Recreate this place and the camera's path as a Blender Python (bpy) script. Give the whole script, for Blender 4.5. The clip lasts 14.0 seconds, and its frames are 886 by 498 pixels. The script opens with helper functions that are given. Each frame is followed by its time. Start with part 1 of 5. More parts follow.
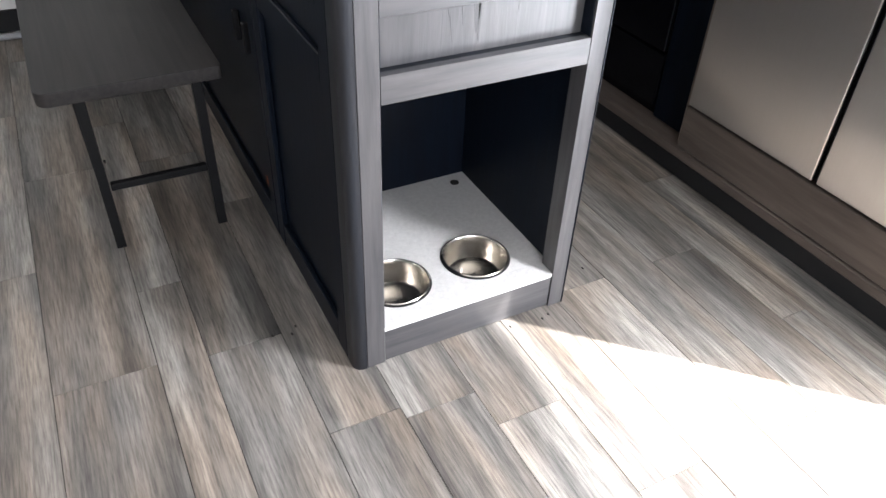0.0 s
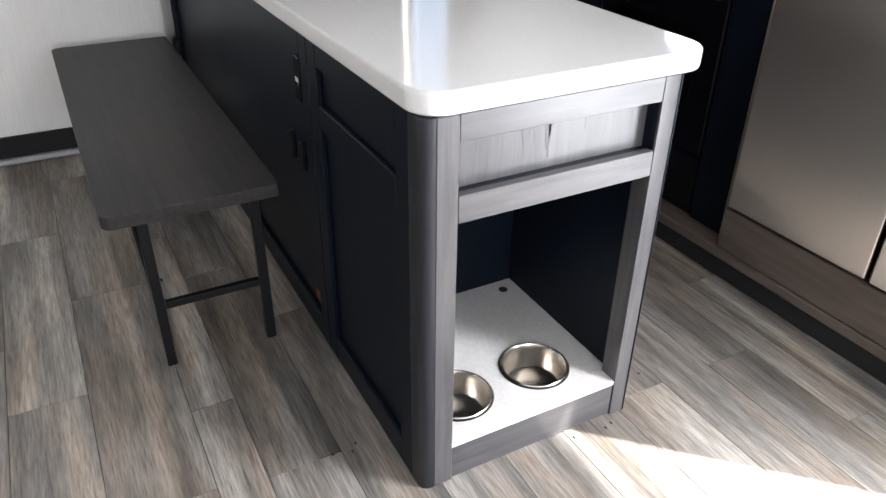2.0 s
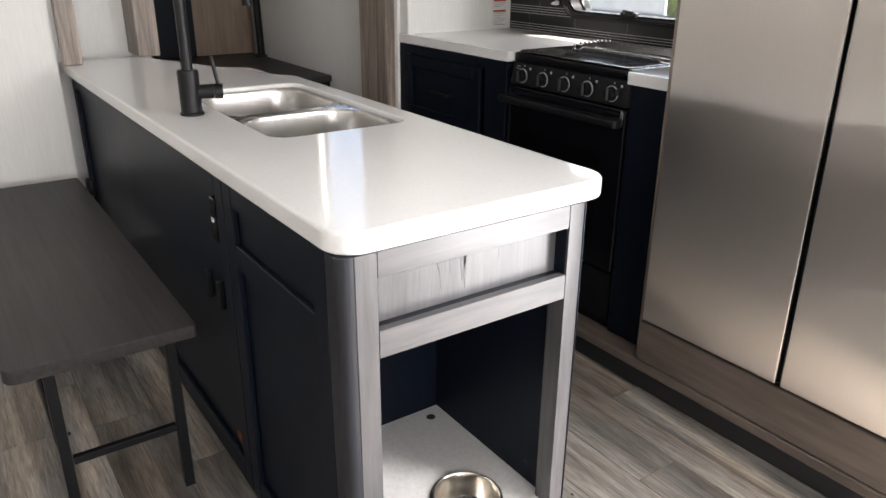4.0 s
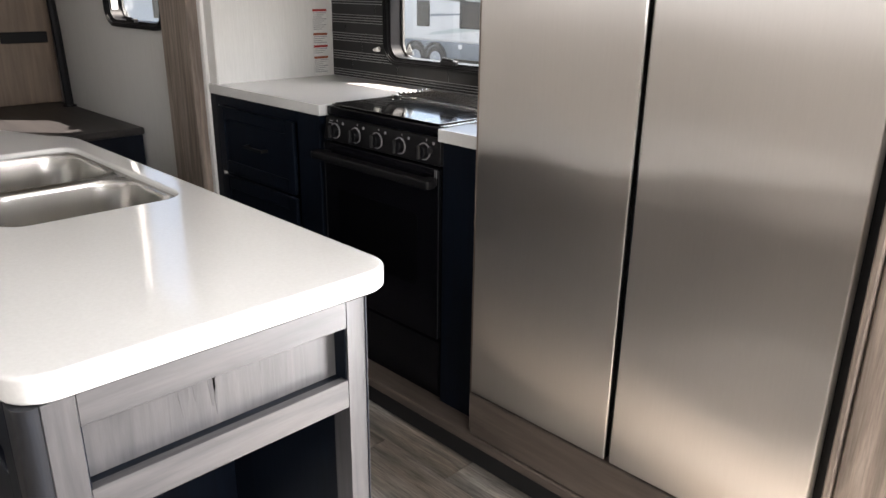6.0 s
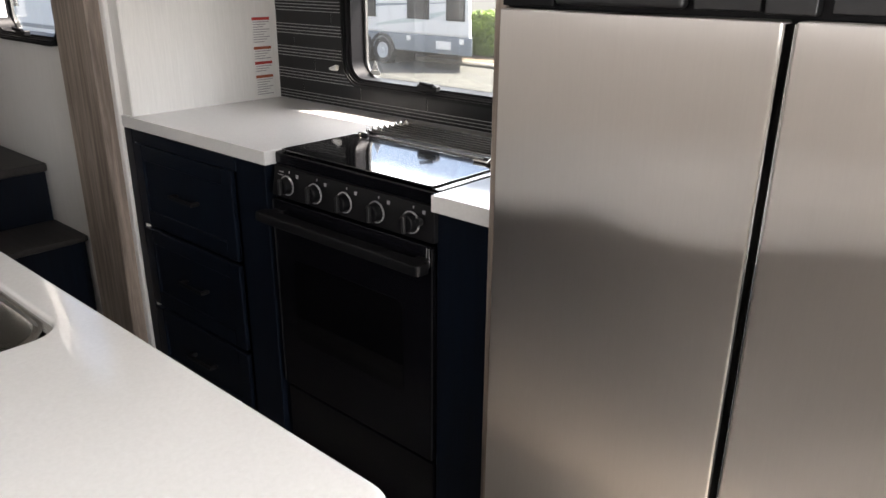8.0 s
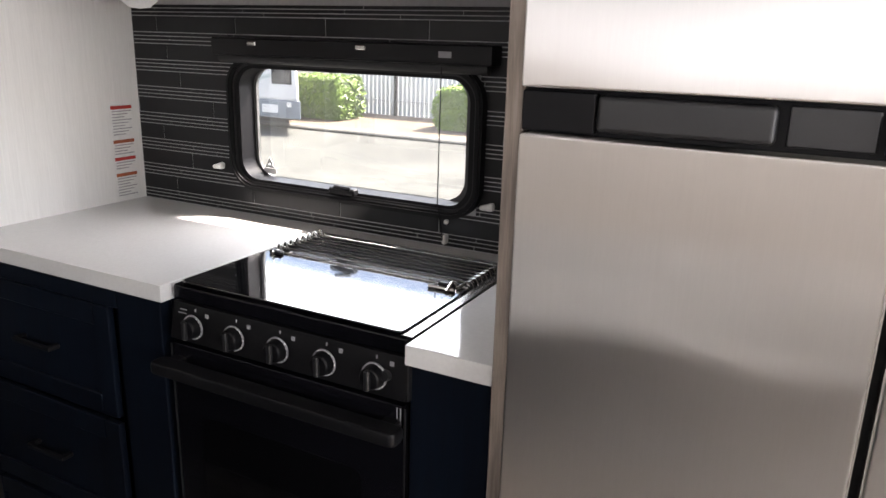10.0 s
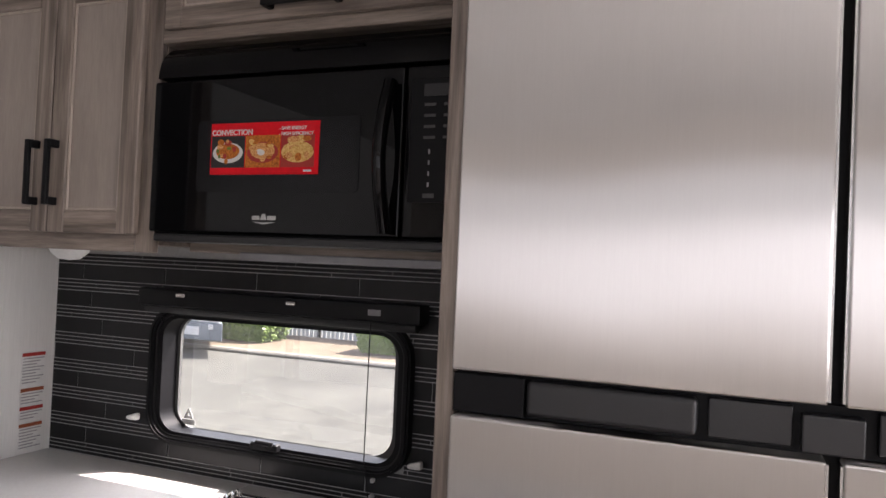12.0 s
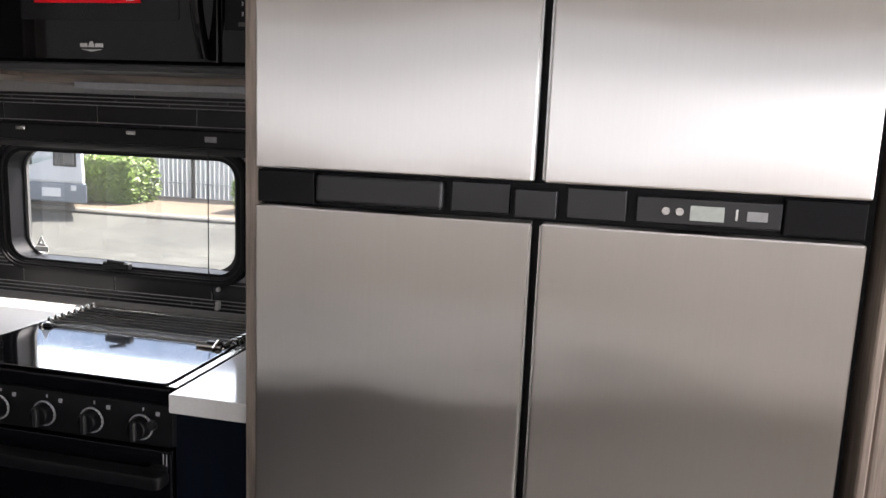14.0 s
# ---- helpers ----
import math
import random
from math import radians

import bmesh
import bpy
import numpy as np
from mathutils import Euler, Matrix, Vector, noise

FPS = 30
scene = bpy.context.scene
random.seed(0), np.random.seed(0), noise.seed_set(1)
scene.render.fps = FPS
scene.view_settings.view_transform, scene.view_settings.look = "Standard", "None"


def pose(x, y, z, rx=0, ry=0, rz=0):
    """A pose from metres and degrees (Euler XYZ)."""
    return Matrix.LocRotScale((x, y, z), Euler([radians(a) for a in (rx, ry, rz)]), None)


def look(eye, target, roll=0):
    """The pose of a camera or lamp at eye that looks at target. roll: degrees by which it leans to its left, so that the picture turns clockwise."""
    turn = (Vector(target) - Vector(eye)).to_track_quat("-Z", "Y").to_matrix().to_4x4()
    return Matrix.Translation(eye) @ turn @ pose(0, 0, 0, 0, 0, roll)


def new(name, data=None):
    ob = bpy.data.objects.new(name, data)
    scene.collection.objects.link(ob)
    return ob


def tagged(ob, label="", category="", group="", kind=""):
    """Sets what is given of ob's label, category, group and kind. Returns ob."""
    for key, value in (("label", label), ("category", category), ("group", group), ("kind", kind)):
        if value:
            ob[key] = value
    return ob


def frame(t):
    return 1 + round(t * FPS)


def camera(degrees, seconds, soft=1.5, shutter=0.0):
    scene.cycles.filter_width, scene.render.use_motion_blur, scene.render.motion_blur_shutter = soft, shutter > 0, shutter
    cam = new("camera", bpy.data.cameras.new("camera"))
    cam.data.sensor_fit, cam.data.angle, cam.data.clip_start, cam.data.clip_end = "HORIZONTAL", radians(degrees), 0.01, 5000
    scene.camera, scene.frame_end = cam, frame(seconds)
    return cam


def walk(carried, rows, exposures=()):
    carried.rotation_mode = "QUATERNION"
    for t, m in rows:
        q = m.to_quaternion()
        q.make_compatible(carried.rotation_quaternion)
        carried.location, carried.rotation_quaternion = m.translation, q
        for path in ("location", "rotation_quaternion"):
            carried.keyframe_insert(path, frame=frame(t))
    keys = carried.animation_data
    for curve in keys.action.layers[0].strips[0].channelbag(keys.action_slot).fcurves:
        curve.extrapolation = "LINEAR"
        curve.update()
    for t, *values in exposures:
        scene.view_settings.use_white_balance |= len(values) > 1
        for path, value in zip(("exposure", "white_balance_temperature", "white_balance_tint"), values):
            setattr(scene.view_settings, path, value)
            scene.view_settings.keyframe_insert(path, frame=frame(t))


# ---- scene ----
cam = camera(61.8, 14.0)
PATH = [
    (0, (0.357, 0.417, 1.286), (1.111, 1.792, 0.045), 2.5),
    (0.5, (0.338, 0.438, 1.294), (1.101, 1.836, 0.085), 2.3),
    (1, (0.303, 0.467, 1.298), (1.08, 1.897, 0.135), 1.9),
    (1.5, (0.272, 0.484, 1.306), (1.065, 1.951, 0.202), 1.3),
    (2, (0.24, 0.502, 1.315), (1.057, 2.008, 0.284), 0.8),
    (4.5, (0.256, 0.496, 1.354), (1.403, 1.974, 0.647), 0.5),
    (5, (0.312, 0.5, 1.36), (1.546, 1.917, 0.673), 0.6),
    (5.5, (0.433, 0.529, 1.372), (1.725, 1.899, 0.698), 0.7),
    (6, (0.562, 0.56, 1.393), (1.887, 1.9, 0.724), 0.7),
    (6.5, (0.667, 0.633, 1.392), (2.016, 1.949, 0.72), 0.9),
    (7, (0.759, 0.792, 1.414), (2.134, 2.079, 0.739), 0.6),
    (9.5, (1.056, 1.393, 1.478), (2.643, 2.414, 0.816), 1.2),
    (10, (1.027, 1.489, 1.512), (2.737, 2.37, 0.963), 1.6),
    (10.5, (1.021, 1.513, 1.555), (2.806, 2.339, 1.196), 1.7),
    (11, (1.011, 1.508, 1.584), (2.826, 2.328, 1.4), 1.9),
    (11.5, (1.005, 1.508, 1.594), (2.835, 2.313, 1.541), 2.2),
    (12, (1.023, 1.503, 1.596), (2.877, 2.251, 1.636), 2.5),
    (12.5, (1.042, 1.484, 1.597), (2.954, 2.067, 1.672), 2.6),
    (13, (1.032, 1.44, 1.587), (2.984, 1.874, 1.633), 2.5),
    (13.5, (0.949, 1.357, 1.56), (2.907, 1.75, 1.464), 2.3),
    (14, (0.837, 1.288, 1.527), (2.764, 1.716, 1.207), 2.4),
]
walk(cam, [(t, look(eye, target, roll)) for t, eye, target, roll in PATH], exposures=[(0.0, 2.25, 6300, 14), (2.0, 2.3, 6400, 14), (4.5, 2.5, 6850, 15), (7.0, 2.35, 6850, 15), (9.5, 2.7, 6750, 17), (11.0, 2.4, 6650, 19), (12.5, 2.15, 6650, 22), (14.0, 2.25, 6550, 17)])

# ---- light ----
SUN_WAY = Vector((-0.5, 0.48, -1.0)).normalized()
world = bpy.data.worlds.new("sky")
scene.world = world
world.use_nodes = True
wn = world.node_tree
sky = wn.nodes.new("ShaderNodeTexSky")
sky.sky_type, sky.sun_disc = "NISHITA", False
sky.sun_elevation = math.asin(-SUN_WAY.z)
sky.sun_rotation = math.atan2(-SUN_WAY.x, -SUN_WAY.y)
wn.links.new(sky.outputs[0], wn.nodes["Background"].inputs[0])
wn.nodes["Background"].inputs[1].default_value = 0.11
sky.dust_density, sky.air_density = 4.0, 0.8
sun_data = bpy.data.lights.new("sun", "SUN")
sun_data.energy, sun_data.angle, sun_data.color = 5.0, radians(0.5), (1.0, 0.95, 0.88)
sun = new("sun", sun_data)
sun.matrix_world = look((0, 0, 0), SUN_WAY)


def sky_fill(place, way, width, height, watts, color=(0.93, 0.97, 1.0)):
    """An area lamp that stands in for sky light, in or before an opening."""
    data = bpy.data.lights.new("sky_fill", "AREA")
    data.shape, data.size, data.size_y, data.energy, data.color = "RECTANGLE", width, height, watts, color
    ob = new("sky_fill", data)
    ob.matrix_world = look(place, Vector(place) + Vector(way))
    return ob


sky_fill((-1.58, 0.125, 1.77), (1, 0, 0), 5.55, 0.74, 4.0)
# Added fill from the unseen south end, for the floor and the island's end.
sky_fill((0.3, -2.97, 1.5), (0, 1, 0), 1.9, 0.8, 20)
sky_fill((2.10, 0.3, 1.05), (-1, 0, 0), 0.8, 1.9, 38)
sky_fill((3.3, 3.0, 1.99), (-1, 0, -0.2), 3.2, 1.04, 22)  # added lamp outside, out of view: brightens the counter, whitens the lid's reflection


# ---- materials ----
def material(name, color, rough=0.5, metal=0.0, bump=0.0, scale=(20, 20, 20), other=None, mix=1.0, detail=6.0, spec=0.5,
             coat=0.0, wear=0.0, vary=0.0, rough_vary=0.08, big=1.5, tint=None, fine=0.12, fine_scale=6.0):
    """A surface with grain at one scale, blotches at a second one, and fine relief."""
    m = bpy.data.materials.new(name)
    m.use_nodes = True
    n, l = m.node_tree.nodes, m.node_tree.links
    b = n["Principled BSDF"]
    b.inputs["Metallic"].default_value = metal
    b.inputs["Specular IOR Level"].default_value = spec
    b.inputs["Coat Weight"].default_value = coat
    b.inputs["Coat Roughness"].default_value = 0.08
    co = n.new("ShaderNodeTexCoord")
    info = n.new("ShaderNodeObjectInfo")
    shift = n.new("ShaderNodeVectorMath")
    shift.operation = "MULTIPLY_ADD"
    rnd = n.new("ShaderNodeCombineXYZ")
    for k in range(3):
        l.new(info.outputs["Random"], rnd.inputs[k])
    l.new(rnd.outputs[0], shift.inputs[0])
    shift.inputs[1].default_value = (37.0, 53.0, 19.0) if vary else (0, 0, 0)
    l.new(co.outputs["Object"], shift.inputs[2])
    mp = n.new("ShaderNodeMapping")
    mp.inputs["Scale"].default_value = scale
    l.new(shift.outputs[0], mp.inputs[0])
    grain = n.new("ShaderNodeTexNoise")
    grain.inputs["Scale"].default_value, grain.inputs["Detail"].default_value = 1.0, detail
    grain.inputs["Distortion"].default_value = 0.4
    l.new(mp.outputs[0], grain.inputs[0])
    blot = n.new("ShaderNodeTexNoise")
    blot.inputs["Scale"].default_value, blot.inputs["Detail"].default_value = big, 3.0
    l.new(shift.outputs[0], blot.inputs[0])
    ramp = n.new("ShaderNodeValToRGB")
    ramp.color_ramp.elements[0].position, ramp.color_ramp.elements[1].position = 0.5 - 0.2 * mix, 0.5 + 0.2 * mix
    if tint:
        tm = n.new("ShaderNodeMapping")
        tm.inputs["Scale"].default_value = tint[1]
        l.new(shift.outputs[0], tm.inputs[0])
        l.new(tm.outputs[0], blot.inputs[0])
    o = other or tuple(c * 0.86 for c in color)
    ramp.color_ramp.elements[0].color, ramp.color_ramp.elements[1].color = (*o, 1), (*color, 1)
    l.new(grain.outputs[0], ramp.inputs[0])
    mul = n.new("ShaderNodeMix")
    mul.data_type, mul.blend_type = "RGBA", "MULTIPLY"
    mul.inputs[0].default_value = 1.0
    first = ramp.outputs[0]
    if tint:
        wide = n.new("ShaderNodeTexNoise")
        wide.inputs["Scale"].default_value, wide.inputs["Detail"].default_value = 2.2, 2.0
        l.new(tm.outputs[0], wide.inputs[0])
        sharp = n.new("ShaderNodeMapRange")
        sharp.inputs[1].default_value, sharp.inputs[2].default_value = 0.38, 0.62
        l.new(wide.outputs[0], sharp.inputs[0])
        tmix = n.new("ShaderNodeMix")
        tmix.data_type, tmix.blend_type = "RGBA", "MULTIPLY"
        tmix.inputs[7].default_value = (*tint[0], 1)
        l.new(sharp.outputs[0], tmix.inputs[0])
        l.new(ramp.outputs[0], tmix.inputs[6])
        first = tmix.outputs[2]
    sm = n.new("ShaderNodeVectorMath")
    sm.operation = "SCALE"
    sm.inputs["Scale"].default_value = fine_scale
    l.new(mp.outputs[0], sm.inputs[0])
    fn = n.new("ShaderNodeTexNoise")
    fn.inputs["Scale"].default_value, fn.inputs["Detail"].default_value, fn.inputs["Roughness"].default_value = 1.0, 5.0, 0.65
    l.new(sm.outputs[0], fn.inputs[0])
    fm = n.new("ShaderNodeMapRange")
    fm.inputs[1].default_value, fm.inputs[2].default_value = 0.3, 0.62
    fm.inputs[3].default_value, fm.inputs[4].default_value = 1.0 - fine, 1.0
    l.new(fn.outputs[0], fm.inputs[0])
    fx2 = n.new("ShaderNodeMix")
    fx2.data_type, fx2.blend_type = "RGBA", "MULTIPLY"
    fx2.inputs[0].default_value = 1.0
    l.new(first, fx2.inputs[6])
    l.new(fm.outputs[0], fx2.inputs[7])
    l.new(fx2.outputs[2], mul.inputs[6])
    mr = n.new("ShaderNodeMapRange")
    mr.inputs[1].default_value, mr.inputs[2].default_value = 0.3, 0.7
    mr.inputs[3].default_value, mr.inputs[4].default_value = 1.0 - wear, 1.0
    l.new(blot.outputs[0], mr.inputs[0])
    out = mr.outputs[0]
    if vary:
        vr = n.new("ShaderNodeMapRange")
        vr.inputs[3].default_value, vr.inputs[4].default_value = 1.0 - vary, 1.0 + vary
        l.new(info.outputs["Random"], vr.inputs[0])
        mm = n.new("ShaderNodeMath")
        mm.operation = "MULTIPLY"
        l.new(out, mm.inputs[0])
        l.new(vr.outputs[0], mm.inputs[1])
        out = mm.outputs[0]
    l.new(out, mul.inputs[7])
    l.new(mul.outputs[2], b.inputs["Base Color"])
    rr = n.new("ShaderNodeMapRange")
    rr.inputs[3].default_value, rr.inputs[4].default_value = max(0.02, rough - rough_vary), min(1, rough + rough_vary)
    l.new(blot.outputs[0], rr.inputs[0])
    l.new(rr.outputs[0], b.inputs["Roughness"])
    if bump:
        bp = n.new("ShaderNodeBump")
        bp.inputs["Strength"].default_value, bp.inputs["Distance"].default_value = bump, 0.002
        l.new(grain.outputs[0], bp.inputs["Height"])
        l.new(bp.outputs[0], b.inputs["Normal"])
    return m


def brushed_steel(name, color, rough, wave, aniso=0.8, sheet=False):
    """Brushed steel sheet: gloss drawn out along the brushing, with the sheet's slight waviness."""
    m = material(name, color, rough, 1.0, 0.0, (6, 160, 6), tuple(c * 0.98 for c in color), 1.0, fine=0.03, rough_vary=0.03, big=3.0)
    n, l = m.node_tree.nodes, m.node_tree.links
    b = n["Principled BSDF"]
    b.inputs["Anisotropic"].default_value = aniso
    tan = n.new("ShaderNodeTangent")
    tan.direction_type, tan.axis = "RADIAL", "Z"
    l.new(tan.outputs[0], b.inputs["Tangent"])
    co = n.new("ShaderNodeTexCoord")
    tex = n.new("ShaderNodeTexNoise")
    tex.inputs["Scale"].default_value, tex.inputs["Detail"].default_value = 2.6, 0.0
    l.new(co.outputs["Object"], tex.inputs[0])
    bp = n.new("ShaderNodeBump")
    bp.inputs["Strength"].default_value, bp.inputs["Distance"].default_value = 1.0, wave
    l.new(tex.outputs[0], bp.inputs["Height"])
    l.new(bp.outputs[0], b.inputs["Normal"])
    if sheet:
        # long upright brushing: the gloss spreads sideways far more than up and down
        gloss = n.new("ShaderNodeBsdfAnisotropic")
        gloss.distribution = "GGX"
        gloss.inputs["Roughness"].default_value, gloss.inputs["Anisotropy"].default_value = rough, aniso
        l.new(b.inputs["Base Color"].links[0].from_socket, gloss.inputs["Color"])
        l.new(tan.outputs[0], gloss.inputs["Tangent"])
        l.new(bp.outputs[0], gloss.inputs["Normal"])
        l.new(gloss.outputs[0], n["Material Output"].inputs[0])
        n.remove(b)
    return m


def glass_material(name, color=(1, 1, 1), rough=0.0, veil=0.006):
    """Clear glass with a faint pale veil that stands in for haze over the view."""
    m = bpy.data.materials.new(name)
    m.use_nodes = True
    n, l = m.node_tree.nodes, m.node_tree.links
    n.remove(n["Principled BSDF"])
    clear, gloss, mixer = (n.new("ShaderNode" + k) for k in ("BsdfTransparent", "BsdfGlossy", "MixShader"))
    clear.inputs[0].default_value = (*color, 1)
    gloss.inputs["Roughness"].default_value = rough
    mixer.inputs[0].default_value = 0.07
    l.new(clear.outputs[0], mixer.inputs[1])
    l.new(gloss.outputs[0], mixer.inputs[2])
    # Uneven translucent veil, added to haze the view.
    film, veiled = n.new("ShaderNodeBsdfTranslucent"), n.new("ShaderNodeMixShader")
    film.inputs[0].default_value = (0.85, 0.88, 0.86, 1)
    speck = n.new("ShaderNodeTexNoise")
    speck.inputs["Scale"].default_value, speck.inputs["Detail"].default_value = 7.0, 5.0
    amount = n.new("ShaderNodeMapRange")
    amount.inputs[3].default_value, amount.inputs[4].default_value = veil * 0.5, veil * 1.5
    l.new(speck.outputs[0], amount.inputs[0])
    l.new(amount.outputs[0], veiled.inputs[0])
    l.new(mixer.outputs[0], veiled.inputs[1])
    l.new(film.outputs[0], veiled.inputs[2])
    l.new(veiled.outputs[0], n["Material Output"].inputs[0])
    return m


M_PLANK = material("grey_wood_plank", (0.62, 0.58, 0.525), 0.42, 0, 0.4, (15, 0.9, 15), (0.125, 0.121, 0.115), 1.0, 15, wear=0.55, vary=0.22, big=1.2, tint=((1.0, 0.89, 0.8), (4, 0.9, 4)), fine=0.62, fine_scale=13.0)
M_GAP = material("plank_joint", (0.03, 0.027, 0.025), 0.8)
M_WHITE_WALL = material("white_wall_panel", (0.78, 0.775, 0.75), 0.55, 0, 0.15, (160, 160, 3), (0.74, 0.735, 0.71), wear=0.04)
M_CEIL = material("soft_grey_ceiling", (0.6, 0.585, 0.565), 0.7, 0, 0.05, (60, 60, 60), wear=0.03)
M_NAVY = material("blue_black_paint", (0.005, 0.009, 0.017), 0.38, 0, 0.12, (60, 60, 5), (0.0045, 0.0062, 0.011), wear=0.25, spec=0.14)
# The island's grained black paint, with the end face's glare painted in as grey.
M_GLARE_PAINT = material("grained_black_paint_with_glare", (0.098, 0.094, 0.096), 0.36, 0, 0.35, (55, 55, 4), (0.05, 0.05, 0.054), 1.1, 8, wear=0.3)
M_GLARE_PAINT_H = material("grained_black_paint_with_glare_across", (0.098, 0.094, 0.096), 0.36, 0, 0.35, (4, 55, 55), (0.05, 0.05, 0.054), 1.1, 8, wear=0.3)
# Same black paint, lightened part way for the glare on the rounded post.
M_POST = material("blue_black_post_part_glare", (0.016, 0.019, 0.026), 0.36, 0, 0.3, (55, 55, 4), (0.012, 0.013, 0.016), 1.1, 8, wear=0.3)
M_NAVY_STREAK = material("dark_streak", (0.066, 0.064, 0.067), 0.4, 0, 0.3, (90, 90, 5), (0.03, 0.03, 0.033), 1.0, 8)
M_QUARTZ = material("white_solid_counter", (0.70, 0.70, 0.685), 0.09, 0, 0.0, (140, 140, 140), (0.65, 0.65, 0.635), 1.2, wear=0.03, rough_vary=0.02, fine=0.05)
M_PLATE = material("white_shelf_board", (0.72, 0.71, 0.69), 0.3, 0, 0.05, (90, 90, 90), wear=0.06)
M_TAUPE = material("taupe_wood", (0.42, 0.345, 0.29), 0.45, 0, 0.25, (52, 52, 3.0), (0.155, 0.122, 0.10), 0.9, 9, wear=0.2, fine=0.3)
M_TAUPE_H = material("taupe_wood_across", (0.42, 0.345, 0.29), 0.45, 0, 0.25, (52, 3.0, 52), (0.155, 0.122, 0.10), 0.9, 9, wear=0.2, fine=0.3)
M_BEAD = material("pale_wood_bead", (0.5, 0.425, 0.36), 0.4, 0, 0.1, (60, 60, 6), (0.42, 0.35, 0.30), 1.0, 5)
M_SILL = material("dark_brown_sill_wood", (0.15, 0.118, 0.098), 0.5, 0, 0.2, (45, 3.5, 45), (0.085, 0.067, 0.056), 1.1, 7, wear=0.25)
M_TAUPE_PANEL = material("taupe_panel", (0.41, 0.35, 0.305), 0.5, 0, 0.1, (40, 40, 5), (0.33, 0.28, 0.245), 1.3, 5, wear=0.1)
M_WEST = material("pale_beige_panel", (0.5, 0.455, 0.41), 0.55, 0, 0.1, (90, 90, 4), (0.44, 0.40, 0.36), 1.2, 5, wear=0.08)
M_BROWN = material("brown_wood_panel", (0.27, 0.2, 0.145), 0.45, 0, 0.2, (40, 40, 2.5), (0.17, 0.12, 0.085), 1.2, 7, wear=0.2)
M_BENCH = material("dark_grey_bench_top", (0.042, 0.038, 0.037), 0.46, 0, 0.25, (70, 2.5, 70), (0.022, 0.021, 0.021), 1.1, 8, wear=0.15, spec=0.25)
M_BLACK = material("black_powder_coat", (0.007, 0.007, 0.008), 0.42, 0, 0.15, (300, 300, 300), wear=0.1, spec=0.22)
M_PLASTIC = material("black_plastic", (0.006, 0.006, 0.007), 0.42, 0, 0.1, (200, 200, 200), wear=0.15, spec=0.15)
M_PLASTIC_DK = material("charcoal_plastic", (0.016, 0.0163, 0.0175), 0.36, 0, 0.1, (200, 200, 200), wear=0.1)
M_GLOSS = material("gloss_black", (0.003, 0.003, 0.0035), 0.03, 0, 0.0, (10, 10, 10), rough_vary=0.01, spec=0.22)
M_LID = material("black_lid_glass", (0.004, 0.004, 0.005), 0.04, 0, 0.0, (10, 10, 10), rough_vary=0.015, spec=1.0, coat=1.0)
M_OVEN = material("oven_black", (0.004, 0.004, 0.0055), 0.2, 0, 0.0, (10, 10, 10), rough_vary=0.05, spec=0.22)
M_RUBBER = material("black_rubber", (0.01, 0.01, 0.011), 0.6, 0, 0.1, (80, 80, 80), wear=0.2)
M_FRIDGE = brushed_steel("brushed_fridge_steel", (0.515, 0.495, 0.472), 0.285, 0.012, -0.8, True)
M_STEEL = brushed_steel("sink_steel", (0.46, 0.445, 0.42), 0.24, 0.0005, 0.5)
M_CHROME = material("polished_steel", (0.74, 0.70, 0.64), 0.24, 1.0, 0.0, (40, 40, 40), rough_vary=0.05)
M_WIRE = material("grate_wire", (0.3, 0.3, 0.3), 0.18, 1.0, 0.0, (40, 40, 40), rough_vary=0.05)
M_SATIN = material("satin_edge_steel", (0.5, 0.49, 0.475), 0.25, 1.0)
M_TILE = material("black_tile", (0.008, 0.008, 0.0095), 0.36, 0, 0.12, (30, 30, 30), (0.005, 0.005, 0.006), vary=0.25, wear=0.15, spec=0.3)
M_GROUT = material("grey_grout", (0.5, 0.5, 0.5), 0.8, 0, 0.1, (90, 90, 90), wear=0.2)
M_WFRAME = material("black_window_frame", (0.006, 0.006, 0.007), 0.5, 0, 0.1, (150, 150, 150), wear=0.1, spec=0.16)
M_REVEAL = material("grey_window_reveal", (0.10, 0.10, 0.098), 0.6, spec=0.2)
M_PRINT_W = material("white_print", (0.8, 0.8, 0.78), 0.5)
M_PRINT_G = material("grey_print", (0.35, 0.35, 0.36), 0.5)
M_RED = material("red_print", (0.85, 0.006, 0.016), 0.4, spec=0.2)
M_RED_DK = material("warning_red", (0.45, 0.03, 0.02), 0.5)
M_ORANGE = material("warning_orange", (0.33, 0.08, 0.025), 0.5)
M_FOOD_A = material("roast_brown", (0.8, 0.27, 0.04), 0.5, 0, 0, (300, 300, 300), (0.3, 0.07, 0.012), 1.0, spec=0.2)
M_FOOD_B = material("pie_orange", (0.95, 0.6, 0.25), 0.5, 0, 0, (420, 420, 420), (0.5, 0.13, 0.03), 0.8, spec=0.2)
M_FOOD_C = material("bread_gold", (0.95, 0.7, 0.28), 0.5, 0, 0, (250, 250, 250), (0.6, 0.3, 0.06), 0.9, spec=0.2)
M_LCD = material("pale_display", (0.5, 0.54, 0.5), 0.25)
M_LAMP = material("frosted_lamp_cover", (0.82, 0.82, 0.8), 0.35)
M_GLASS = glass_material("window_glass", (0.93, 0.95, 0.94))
M_TINT = glass_material("tinted_window_glass", (0.3, 0.31, 0.31), 0.0, 0.0)
